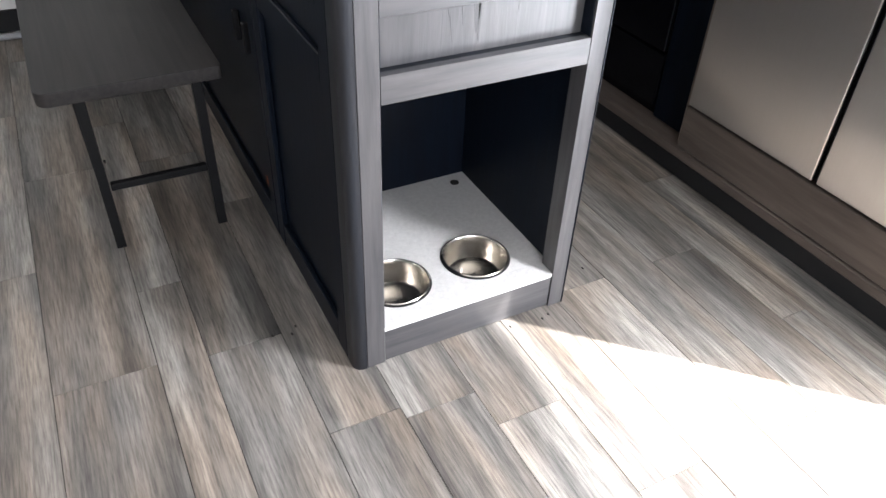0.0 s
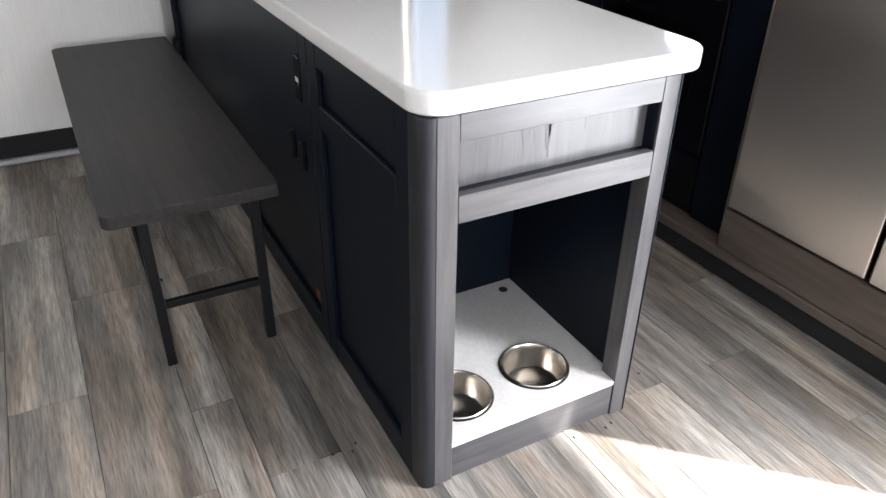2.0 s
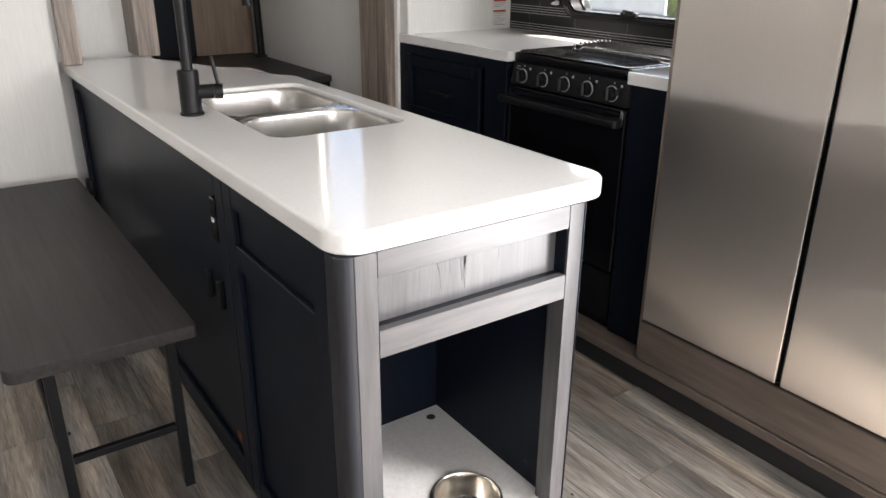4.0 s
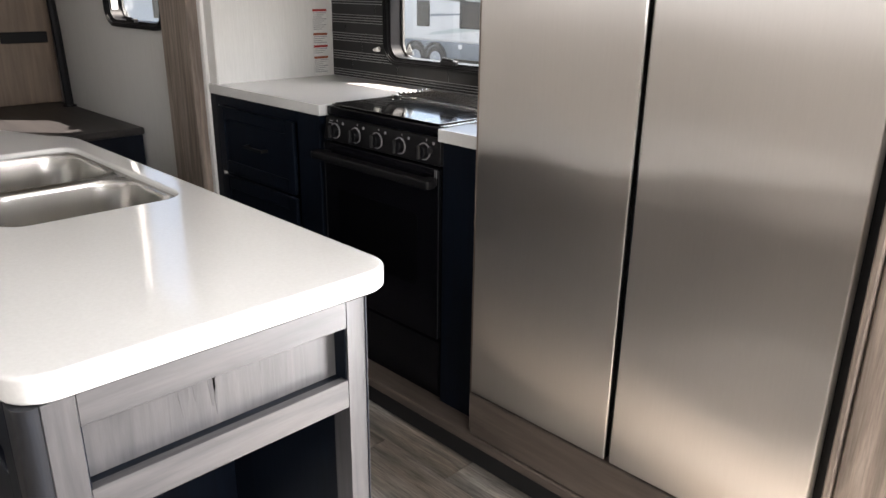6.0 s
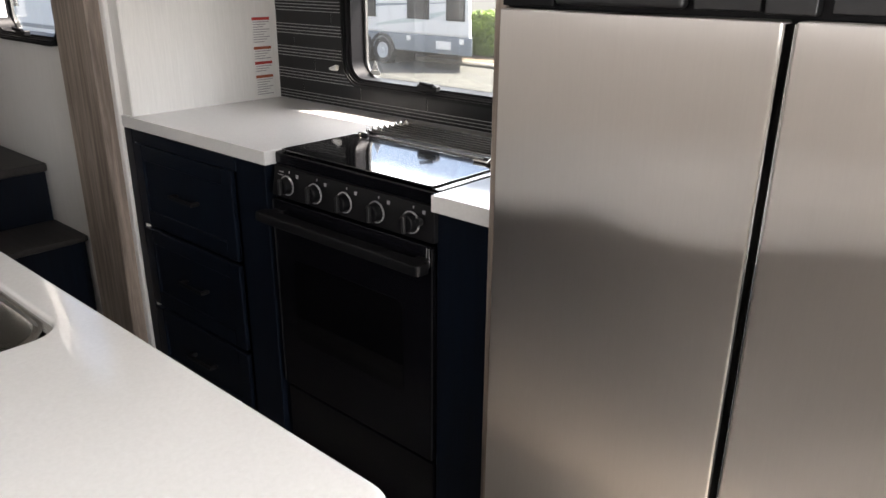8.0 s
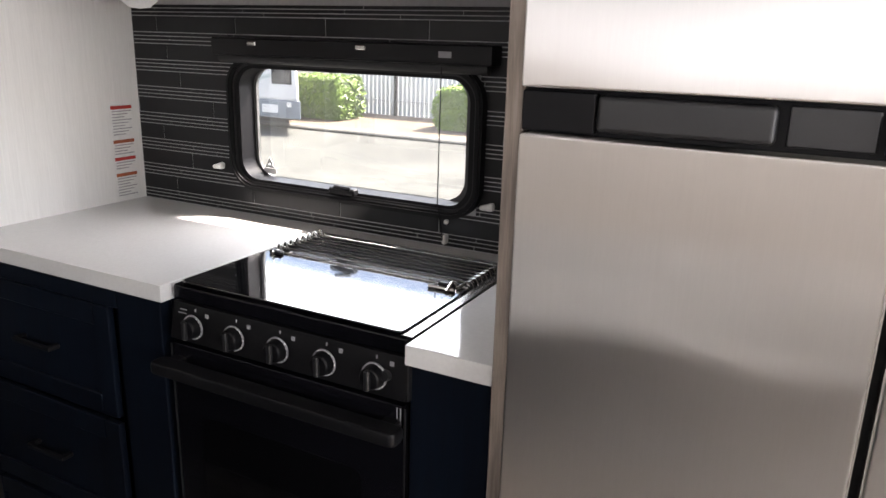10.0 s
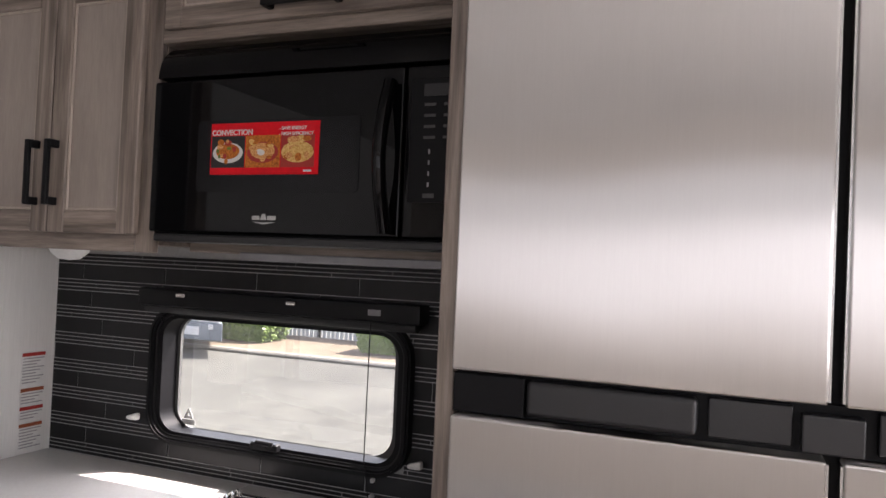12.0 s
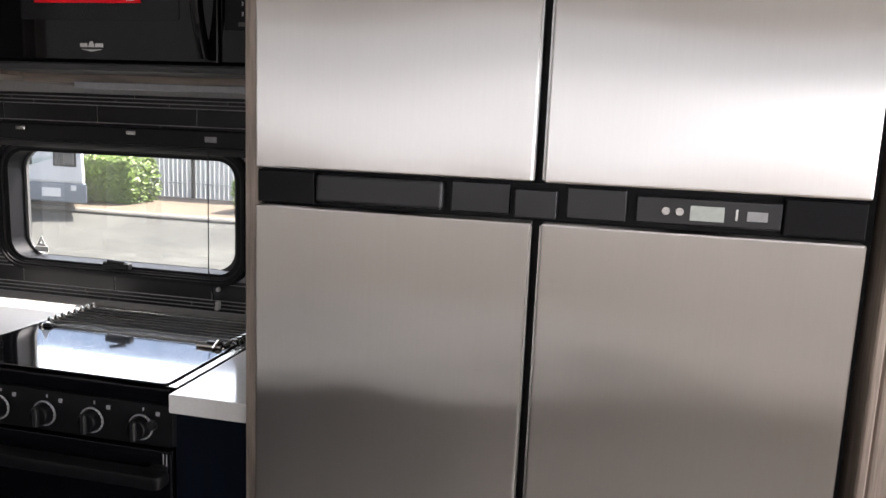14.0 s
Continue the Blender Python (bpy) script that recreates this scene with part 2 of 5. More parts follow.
M_ASPHALT = material("sun_bleached_asphalt", (0.104, 0.106, 0.092), 0.9, 0, 0.2, (3, 3, 3), (0.062, 0.063, 0.056), 1.0, wear=0.5, big=0.35)
M_CONCRETE = material("kerb_concrete", (0.26, 0.245, 0.215), 0.9, 0, 0.2, (6, 6, 6), wear=0.2)
M_DIRT = material("dry_mulch", (0.2, 0.155, 0.11), 0.95, 0, 0.3, (8, 8, 8), (0.13, 0.1, 0.065), wear=0.3)
M_LEAF = material("hedge_leaf", (0.2, 0.32, 0.025), 0.5, 0, 0, (12, 12, 12), (0.1, 0.18, 0.015), 0.9, vary=0.3)
M_FENCE = material("grey_metal_fence", (0.5, 0.53, 0.55), 0.5, 0, 0.1, (3, 3, 1), wear=0.1)
M_RV_WHITE = material("white_gelcoat", (0.75, 0.76, 0.75), 0.3, wear=0.05)
M_RV_GREY = material("grey_stripe", (0.2, 0.23, 0.26), 0.35)
M_RV_STRIPE = material("pale_green_stripe", (0.5, 0.56, 0.54), 0.35)
M_DARKGLASS = material("tinted_glass", (0.02, 0.022, 0.025), 0.08)
M_TYRE = material("tyre_rubber", (0.02, 0.02, 0.021), 0.8)


# ---- mesh helpers ----
ORIGIN = {}


def box_bm(x0, x1, y0, y1, z0, z1, bevel=0.0, seg=1):
    bm = bmesh.new()
    bmesh.ops.create_cube(bm, size=1.0)
    for v in bm.verts:
        v.co = ((x0 + x1) / 2 + v.co.x * (x1 - x0), (y0 + y1) / 2 + v.co.y * (y1 - y0), (z0 + z1) / 2 + v.co.z * (z1 - z0))
    if bevel:
        bmesh.ops.bevel(bm, geom=bm.edges[:], offset=bevel, segments=seg, affect="EDGES", profile=0.5)
    return bm


def merge(*bms):
    out = bmesh.new()
    for b in bms:
        me = bpy.data.meshes.new("tmp")
        b.to_mesh(me)
        b.free()
        out.from_mesh(me)
        bpy.data.meshes.remove(me)
    return out


def moved(bm, m):
    bmesh.ops.transform(bm, matrix=m, verts=bm.verts)
    return bm


def outline(w, h, radii, seg=6):
    """A rectangle's outline round 0, 0, with a corner radius each: -x-y, +x-y, +x+y, -x+y."""
    pts = []
    for (sx, sy, a0), r in zip(((-1, -1, 180), (1, -1, 270), (1, 1, 0), (-1, 1, 90)), radii):
        cx, cy = sx * (w / 2 - r), sy * (h / 2 - r)
        for k in range(seg + 1):
            a = radians(a0 + 90 * k / seg)
            pts.append((cx + r * math.cos(a), cy + r * math.sin(a)))
            if r == 0:
                break
    return pts


def slab(pts, z0, z1, bevel=0.0, seg=2):
    """A flat body over the outline pts, from z0 to z1, with its rims rounded."""
    bm = bmesh.new()
    f = bm.faces.new([bm.verts.new((x, y, z0)) for x, y in pts])
    up = bmesh.ops.extrude_face_region(bm, geom=[f])
    vs = [e for e in up["geom"] if isinstance(e, bmesh.types.BMVert)]
    bmesh.ops.translate(bm, vec=(0, 0, z1 - z0), verts=vs)
    bmesh.ops.recalc_face_normals(bm, faces=bm.faces)
    if bevel:
        rim = [e for e in bm.edges if abs(e.verts[0].co.z - e.verts[1].co.z) < 1e-6]
        bmesh.ops.bevel(bm, geom=rim, offset=bevel, segments=seg, affect="EDGES", profile=0.5)
    return bm


def ring(outer, inner, z0, z1):
    """A frame between two outlines with as many points each."""
    bm = bmesh.new()
    n = len(outer)
    vs = [[bm.verts.new((x, y, z)) for x, y in pts] for z in (z0, z1) for pts in (outer, inner)]
    ob, ib, ot, it = vs
    for k in range(n):
        j = (k + 1) % n
        bm.faces.new((ot[k], ot[j], it[j], it[k]))
        bm.faces.new((ob[j], ob[k], ib[k], ib[j]))
        bm.faces.new((ob[k], ob[j], ot[j], ot[k]))
        bm.faces.new((ib[j], ib[k], it[k], it[j]))
    bmesh.ops.recalc_face_normals(bm, faces=bm.faces)
    return bm


def lathe(profile, seg=28):
    """A turned body about z from (radius, height) pairs."""
    bm = bmesh.new()
    rows = []
    for r, z in profile:
        if r < 1e-6:
            rows.append([bm.verts.new((0, 0, z))])
        else:
            rows.append([bm.verts.new((r * math.cos(2 * math.pi * k / seg), r * math.sin(2 * math.pi * k / seg), z)) for k in range(seg)])
    for a, b in zip(rows, rows[1:]):
        for k in range(seg):
            j = (k + 1) % seg
            if len(a) == 1 and len(b) > 1:
                bm.faces.new((a[0], b[j], b[k]))
            elif len(b) == 1 and len(a) > 1:
                bm.faces.new((a[k], a[j], b[0]))
            elif len(a) > 1:
                bm.faces.new((a[k], a[j], b[j], b[k]))
    bmesh.ops.recalc_face_normals(bm, faces=bm.faces)
    return bm


def tube(points, r, seg=10):
    """A round bar along points."""
    bm = bmesh.new()
    pts = [Vector(p) for p in points]
    rows, side = [], None
    for i, p in enumerate(pts):
        d = (pts[min(i + 1, len(pts) - 1)] - pts[max(i - 1, 0)]).normalized()
        if side is None:
            side = d.orthogonal().normalized()
        side = (side - d * side.dot(d)).normalized()
        up = d.cross(side)
        rows.append([bm.verts.new(p + r * (math.cos(2 * math.pi * k / seg) * side + math.sin(2 * math.pi * k / seg) * up)) for k in range(seg)])
    for a, b in zip(rows, rows[1:]):
        for k in range(seg):
            bm.faces.new((a[k], a[(k + 1) % seg], b[(k + 1) % seg], b[k]))
    bm.faces.new(rows[0][::-1])
    bm.faces.new(rows[-1])
    bmesh.ops.recalc_face_normals(bm, faces=bm.faces)
    return bm


FACE_X = Matrix(((0, 0, -1, 0), (-1, 0, 0, 0), (0, 1, 0, 0), (0, 0, 0, 1)))  # a drawing's x, y, z become -y, z, -x: a face that looks to -x


def on_x(bm, x, y, z):
    return moved(bm, Matrix.Translation((x, y, z)) @ FACE_X)


def thing(name, place, label, category, group="", kind=""):
    ob = new(name)
    ob.empty_display_size = 0.1
    ob.location = place
    ORIGIN[ob.name] = Vector(place)
    return tagged(ob, label, category, group, kind)


def part(name, bm, mat, parent=None, label="", smooth=True):
    """Links bm, drawn in the world's own place, as one mesh under parent."""
    me = bpy.data.meshes.new(name)
    o = ORIGIN[parent.name] if parent else Vector((0, 0, 0))
    bmesh.ops.translate(bm, vec=-o, verts=bm.verts)
    bm.to_mesh(me)
    bm.free()
    me.materials.append(mat)
    if smooth:
        me.shade_smooth()
        me.set_sharp_from_angle(angle=radians(32))
    ob = new(name, me)
    if smooth:
        ob.modifiers.new("even_normals", "WEIGHTED_NORMAL").keep_sharp = True
    if parent:
        ob.parent = parent
    ORIGIN[ob.name] = o
    return tagged(ob, label)


def structure(name, bm, mat, label, category):
    return tagged(part(name, bm, mat), label, category, "", "structure")


def words(text, size, m, mat, parent, name="lettering", thick=0.0004):
    """Flat lettering as a mesh."""
    cu = bpy.data.curves.new("tmp", "FONT")
    cu.offset = size * 0.02
    cu.body, cu.size, cu.extrude, cu.align_x, cu.align_y = text, size, thick, "LEFT", "BOTTOM"
    tmp = new("tmp", cu)
    me = bpy.data.meshes.new_from_object(tmp.evaluated_get(bpy.context.evaluated_depsgraph_get()))
    bpy.data.objects.remove(tmp)
    bm = bmesh.new()
    bm.from_mesh(me)
    bpy.data.meshes.remove(me)
    return part(name, moved(bm, m), mat, parent, smooth=False)


# ---- the room's shell ----
CEIL = 2.42
floor_base = structure("floor", box_bm(-1.6, 2.06, -3.0, 5.4, -0.08, -0.004), M_GAP, "grey-brown wood-look plank floor with dark joints", "floor")
structure("ceiling", box_bm(-1.7, 2.12, -3.1, 5.5, CEIL, CEIL + 0.08), M_CEIL, "plain pale grey ceiling panel", "ceiling")


def wall_with_holes(name, axis, at, thick, a0, a1, z0, z1, holes, mat, label):
    """An upright wall; holes are (from, to, sill, head) along it."""
    bms, a = [], a0
    def bit(p, q, r, s):
        if q - p > 1e-4 and s - r > 1e-4:
            bms.append(box_bm(at, at + thick, p, q, r, s) if axis == "x" else box_bm(p, q, at, at + thick, r, s))
    for h0, h1, s, t in sorted(holes):
        bit(a, h0, z0, z1)
        bit(h0, h1, z0, s)
        bit(h0, h1, t, z1)
        a = h1
    bit(a, a1, z0, z1)
    return structure(name, merge(*bms), mat, label, "wall")


wall_with_holes("wall_west", "x", -1.68, 0.08, -3.0, 5.4, 0, CEIL, [(-2.65, 2.9, 1.40, 2.14)], M_WEST, "pale beige panel wall with a long window band")
# Unseen pane; its tint is added to cut the sky light from the west.
structure("window_3", box_bm(-1.66, -1.655, -2.65, 2.9, 1.40, 2.14), M_TINT, "long unseen window band, tinted to dim the sky light", "window")
# Out of view; the opening is added only for the south fill lamp.
wall_with_holes("wall_south", "y", -3.08, 0.08, -1.68, 2.12, 0, CEIL, [(-0.7, 1.3, 1.0, 1.9)], M_WHITE_WALL, "unseen white end wall with an added opening for fill light")
wall_with_holes("wall_east_entry", "x", 2.04, 0.07, -3.0, 0.80, 0, CEIL, [(-0.12, 0.72, 0.0, 2.02)], M_WHITE_WALL, "white side wall with an open entry doorway")
wall_with_holes("wall_east", "x", 2.04, 0.03, 3.50, 5.4, 0, CEIL, [(3.79, 4.33, 1.225, 2.06)], M_WHITE_WALL, "white side wall with a small rounded window")
structure("wall_over_slide", box_bm(2.04, 2.11, 0.80, 3.50, 2.30, CEIL), M_WHITE_WALL, "white strip of wall over the slide-out", "wall")
structure("wall_north", box_bm(-1.6, 2.04, 5.4, 5.48, 0, CEIL), M_WHITE_WALL, "plain white end wall", "wall")
structure("partition_wall", box_bm(-1.6, 0.70, 3.86, 3.94, 0, CEIL), M_WHITE_WALL, "white textured partition wall behind the bench", "wall")
structure("niche_wall", box_bm(0.70, 1.13, 4.12, 4.18, 0, CEIL), M_WHITE_WALL, "white recessed wall between two wood posts", "wall")
structure("baseboard", box_bm(-1.6, 0.70, 3.838, 3.858, 0.03, 0.118, 0.004), M_BLACK, "black painted baseboard", "baseboard")
structure("baseboard_shoe", tube([(-1.6, 3.836, 0.014), (0.70, 3.836, 0.014)], 0.013), M_PRINT_G, "pale grey rounded shoe moulding", "baseboard")

# the slide-out's shell
slide_floor = structure("slide_floor", box_bm(2.03, 2.75, 0.80, 3.50, 0.02, 0.105), M_SILL, "raised slide-out floor", "floor")
structure("slide_wall_far", box_bm(2.045, 2.70, 3.365, 3.445, 0.10, 2.30, 0.004), M_WHITE_WALL, "white textured end wall of the kitchen slide-out", "wall")
structure("slide_wall_near", box_bm(2.045, 2.70, 0.80, 0.87, 0.10, 2.30), M_WHITE_WALL, "white end wall beside the refrigerator", "wall")
structure("slide_ceiling", box_bm(2.045, 2.75, 0.80, 3.445, 2.25, 2.30), M_CEIL, "pale grey slide-out ceiling", "ceiling")
WY0, WY1, WZ0, WZ1 = 2.235, 2.955, 1.108, 1.432
wall_with_holes("slide_wall_back", "x", 2.6228, 0.014, 0.87, 3.365, 0.10, 2.25, [(WY0, WY1, WZ0, WZ1)], M_GROUT, "kitchen back wall behind the tiles")
structure("trim_slide_post", box_bm(1.985, 2.04, 3.455, 3.70, 0.0, CEIL, 0.004), M_TAUPE, "grey-brown wood casing of the slide-out", "trim")
structure("trim_slide_white", box_bm(2.03, 2.06, 3.43, 3.50, 0.0, 2.30, 0.003), M_WHITE_WALL, "white edge strip of the slide-out", "trim")
structure("trim_slide_near", box_bm(1.985, 2.04, 0.72, 0.885, 0.0, CEIL, 0.004), M_TAUPE, "light wood casing beside the refrigerator", "trim")
structure("slide_seal", box_bm(1.995, 2.032, 0.88, 3.44, 0.004, 0.07, 0.006, 2), M_RUBBER, "black rubber seal along the slide-out floor", "trim")
structure("slide_sill", box_bm(1.985, 2.035, 0.88, 3.44, 0.072, 0.105, 0.004), M_SILL, "wood-look edge of the slide-out floor", "trim")

# upper deck at the far end, with its wood panels
deck = thing("raised_deck", (1.55, 4.4, 0), "raised dark grey deck floor with a black front", "platform")
part("deck_front", box_bm(1.135, 2.03, 4.13, 4.20, 0, 0.70), M_NAVY, deck, "black riser board")
part("deck_top", box_bm(1.135, 2.035, 4.11, 5.39, 0.70, 0.735, 0.008, 2), M_BENCH, deck)
step = thing("deck_step", (1.6, 3.97, 0), "black step below the raised deck", "step")
part("riser", box_bm(1.42, 2.03, 3.86, 4.125, 0, 0.475), M_NAVY, step)
part("tread", box_bm(1.41, 2.035, 3.835, 4.126, 0.476, 0.50, 0.006, 2), M_BENCH, step, "dark grey tread")
panel = thing("wood_panel_door", (1.83, 5.2, 0.735), "brown wood panel door with a black vent", "door")
part("door_leaf", box_bm(1.66, 2.03, 5.20, 5.23, 0.737, 2.1, 0.003), M_BROWN, panel)
part("vent", box_bm(1.76, 2.0, 5.19, 5.20, 1.07, 1.13, 0.004), M_BLACK, panel, "black vent slot")
sidep = thing("blue_grey_panel", (1.5, 5.1, 0.735), "dark blue-grey side panel of the wardrobe", "panel")
part("board", box_bm(1.40, 1.655, 5.17, 5.20, 0.737, 1.10, 0.003), M_NAVY, sidep)
part("upper_board", box_bm(1.40, 1.655, 5.17, 5.20, 1.105, 2.1, 0.003), M_TAUPE_PANEL, sidep, "pale upper board")
rail = thing("grab_rail", (2.0, 5.0, 0.735), "black upright grab rail by the deck wall", "rail")
part("bar", tube([(2.0, 5.0, 0.737), (1.99, 5.0, 1.15), (1.97, 5.0, 1.6)], 0.022), M_BLACK, rail)
part("foot_plate", moved(lathe([(0, 0), (0.035, 0), (0.035, 0.008), (0, 0.008)]), Matrix.Translation((2.0, 5.0, 0.737))), M_BLACK, rail)


def wood_post(x0, x1, y0, y1):
    ob = thing("wood_post", ((x0 + x1) / 2, y0, 0.916), "grey-brown wood post standing on the island top", "post", "posts of the island niche")
    part("board", box_bm(x0, x1, y0, y1, 0.917, CEIL - 0.002, 0.003), M_TAUPE, ob)


wood_post(0.715, 0.785, 3.80, 3.855)
wood_post(1.03, 1.12, 3.92, 4.11)


# ---- windows ----
def rv_window(name, x, yc, zc, w, h, rad, label):
    """A rounded crank-out window in a wall that faces -x."""
    ob = thing(name, (x, yc, zc - h / 2), label, "window", "", "structure")
    o1, i1 = outline(w, h, [rad] * 4, 8), outline(w - 0.034, h - 0.034, [rad - 0.017] * 4, 8)
    i2 = outline(w - 0.075, h - 0.062, [rad - 0.03] * 4, 8)
    i3 = outline(w - 0.12, h - 0.062, [rad - 0.03] * 4, 8)
    part("window_frame", on_x(ring(o1, i1, -0.03, 0.022), x, yc, zc), M_WFRAME, ob, "black outer clamp frame")
    part("ridge", on_x(ring(outline(w - 0.012, h - 0.012, [rad - 0.006] * 4, 8), outline(w - 0.022, h - 0.022, [rad - 0.011] * 4, 8), 0.022, 0.027), x, yc, zc), M_WFRAME, ob)
    part("rubber_seal", on_x(ring(outline(w - 0.036, h - 0.036, [rad - 0.018] * 4, 8), outline(w - 0.046, h - 0.046, [rad - 0.023] * 4, 8), 0.010, 0.015), x, yc, zc), M_RUBBER, ob)
    part("inner_frame", on_x(ring(i1, i2, -0.05, 0.010), x, yc, zc), M_WFRAME, ob)
    part("reveal", on_x(ring(i2, [(p - 0.013, q) for p, q in i3], -0.058, -0.048), x, yc, zc), M_REVEAL, ob, "grey glazing edge")
    pane = part("pane", on_x(slab(i2, -0.052, -0.0505), x, yc, zc), M_GLASS, ob)
    pane.visible_shadow = False
    part("latch", merge(box_bm(x - 0.035, x - 0.010, yc - 0.04, yc + 0.04, zc - h / 2 + 0.024, zc - h / 2 + 0.044, 0.004),
                        tube([(x - 0.035, yc - 0.03, zc - h / 2 + 0.044), (x - 0.05, yc + 0.01, zc - h / 2 + 0.05)], 0.006)), M_BLACK, ob, "black crank latch")
    part("triangle_mark", on_x(merge(ring([(-0.016, 0), (0.016, 0), (0, 0.03)], [(-0.005, 0.008), (0.005, 0.008), (0, 0.016)], 0, 0.0006),
                                     slab([(-0.022, -0.016), (0.022, -0.016), (0.022, -0.002), (-0.022, -0.002)], 0, 0.0006)), x + 0.0498, yc + w / 2 - 0.085, zc - h / 2 + 0.055), M_PRINT_W, ob, "white triangle sticker")
    return ob


rv_window("window_1", 2.618, (2.205 + 2.985) / 2, (1.085 + 1.45) / 2, 0.78, 0.365, 0.085, "black rounded kitchen window with a clear pane")
rv_window("window_2", 2.04, 4.06, 1.645, 0.62, 0.90, 0.09, "black rounded window in the white side wall")

# ---- kitchen units ----
FX = 2.055  # front of the lower units
base = thing("drawer_cabinet", (2.3, 3.1, 0.105), "blue-black drawer cabinet with three shaker drawers", "cabinet")
part("carcass", box_bm(FX + 0.018, 2.62, 2.668, 3.36, 0.19, 0.968), M_NAVY, base)
part("toe_kick", box_bm(FX + 0.03, FX + 0.045, 2.668, 3.36, 0.107, 0.19), M_NAVY, base)
for ya, yb in ((3.377, 3.425), (2.668, 2.80)):
    part("face_stile", box_bm(FX - 0.016, FX + 0.018, ya, yb, 0.107, 0.968, 0.002), M_NAVY, base)


part("face_filler", box_bm(FX + 0.001, FX + 0.0175, 3.30, 3.3765, 0.107, 0.967), M_NAVY, base)
part("face_rail", box_bm(FX - 0.016, FX + 0.0008, 2.802, 3.3765, 0.928, 0.967, 0.002), M_NAVY, base)


def shaker(parent, name, x, y0, y1, z0, z1, mat, mat_in, rail=0.05, deep=0.009, thick=0.018, mat_h=None, bead=None):
    """A framed front that looks to -x."""
    d = part(name, box_bm(x + deep, x + thick, y0 + rail - 0.004, y1 - rail + 0.004, z0 + rail - 0.004, z1 - rail + 0.004), mat_in, parent)
    for a, b in ((y0, y0 + rail), (y1 - rail, y1)):
        part("stile", box_bm(x, x + thick, a, b, z0, z1, 0.0025), mat, d)
    for a, b in ((z0, z0 + rail), (z1 - rail, z1)):
        part("rail", box_bm(x + 0.0005, x + thick, y0 + rail, y1 - rail, a, b, 0.002), mat_h or mat, d)
    if bead:
        ya, yb, za, zb = y0 + rail, y1 - rail, z0 + rail, z1 - rail
        for a, b, c, e in ((ya, ya + 0.006, za, zb), (yb - 0.006, yb, za, zb), (ya + 0.006, yb - 0.006, za, za + 0.006), (ya + 0.006, yb - 0.006, zb - 0.006, zb)):
            part("bead", box_bm(x + 0.004, x + deep - 0.0002, a, b, c, e, 0.0015), bead, d, "pale bead")
    return d


def pull_y(parent, x, y0, y1, z, mat):
    """A bar handle that runs along y."""
    return part("handle", merge(box_bm(x - 0.032, x - 0.022, y0, y1, z - 0.006, z + 0.006, 0.003, 2),
                                box_bm(x - 0.026, x, y0, y0 + 0.014, z - 0.006, z + 0.006, 0.002), box_bm(x - 0.026, x, y1 - 0.014, y1, z - 0.006, z + 0.006, 0.002)), mat, parent, "black bar handle")


def pull_z(parent, x, y, z0, z1, mat):
    return part("handle", merge(box_bm(x - 0.032, x - 0.022, y - 0.007, y + 0.007, z0, z1, 0.003, 2),
                                box_bm(x - 0.026, x, y - 0.008, y + 0.008, z0, z0 + 0.018, 0.002), box_bm(x - 0.026, x, y - 0.008, y + 0.008, z1 - 0.018, z1, 0.002)), mat, parent, "black bar handle")


for z0, z1 in ((0.655, 0.925), (0.365, 0.64), (0.125, 0.35)):
    d = shaker(base, "drawer_front", FX - 0.018, 2.83, 3.375, z0, z1, M_NAVY, M_NAVY)
    pull_y(d, FX - 0.009, 3.02, 3.155, (z0 + z1) / 2, M_BLACK)

filler = thing("filler_cabinet", (2.3, 2.0, 0.105), "narrow blue-black filler panel beside the range", "cabinet")
part("front", box_bm(FX, FX + 0.018, 1.906, 2.076, 0.107, 0.968, 0.002), M_NAVY, filler)
part("carcass", box_bm(FX + 0.019, 2.62, 1.908, 2.076, 0.19, 0.968), M_NAVY, filler)

CT = 1.008
top = thing("kitchen_worktop", (2.3, 2.9, 0.97), "white solid-surface kitchen worktop with a square edge", "worktop")
part("long_top", box_bm(2.035, 2.62, 2.658, 3.425, 0.970, CT, 0.003, 2), M_QUARTZ, top)
part("short_top", box_bm(2.035, 2.62, 1.906, 2.077, 0.970, CT, 0.003, 2), M_QUARTZ, top)
part("rear_strip", box_bm(2.544, 2.62, 2.078, 2.657, 0.970, CT, 0.003, 2), M_QUARTZ, top)

# ---- the range ----
SY0, SY1 = 2.080, 2.655
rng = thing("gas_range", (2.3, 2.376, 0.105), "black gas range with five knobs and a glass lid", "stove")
part("body", box_bm(2.05, 2.518, SY0 + 0.004, SY1 - 0.004, 0.115, 0.985), M_OVEN, rng)
part("base_drawer", box_bm(2.028, 2.05, SY0 + 0.006, SY1 - 0.006, 0.15, 0.33, 0.004, 2), M_OVEN, rng)
odoor = part("oven_door", box_bm(2.022, 2.05, SY0 + 0.006, SY1 - 0.006, 0.34, 0.895, 0.005, 2), M_OVEN, rng, "black oven door")
part("oven_window", on_x(slab(outline(0.40, 0.24, [0.02] * 4), 0, 0.002), 2.0225, 2.376, 0.62), M_GLOSS, odoor, "dark glass")
part("oven_handle", merge(moved(slab(outline(0.042, 0.585, [0.012, 0.012, 0.012, 0.012], 3), 0.842, 0.870, 0.007, 2), Matrix.Translation((1.984, 2.365, 0))),
                          box_bm(1.985, 2.024, SY0 + 0.012, SY0 + 0.045, 0.842, 0.868, 0.003), box_bm(1.985, 2.024, SY1 - 0.045, SY1 - 0.012, 0.842, 0.868, 0.003)), M_BLACK, odoor, "wide black bar handle")
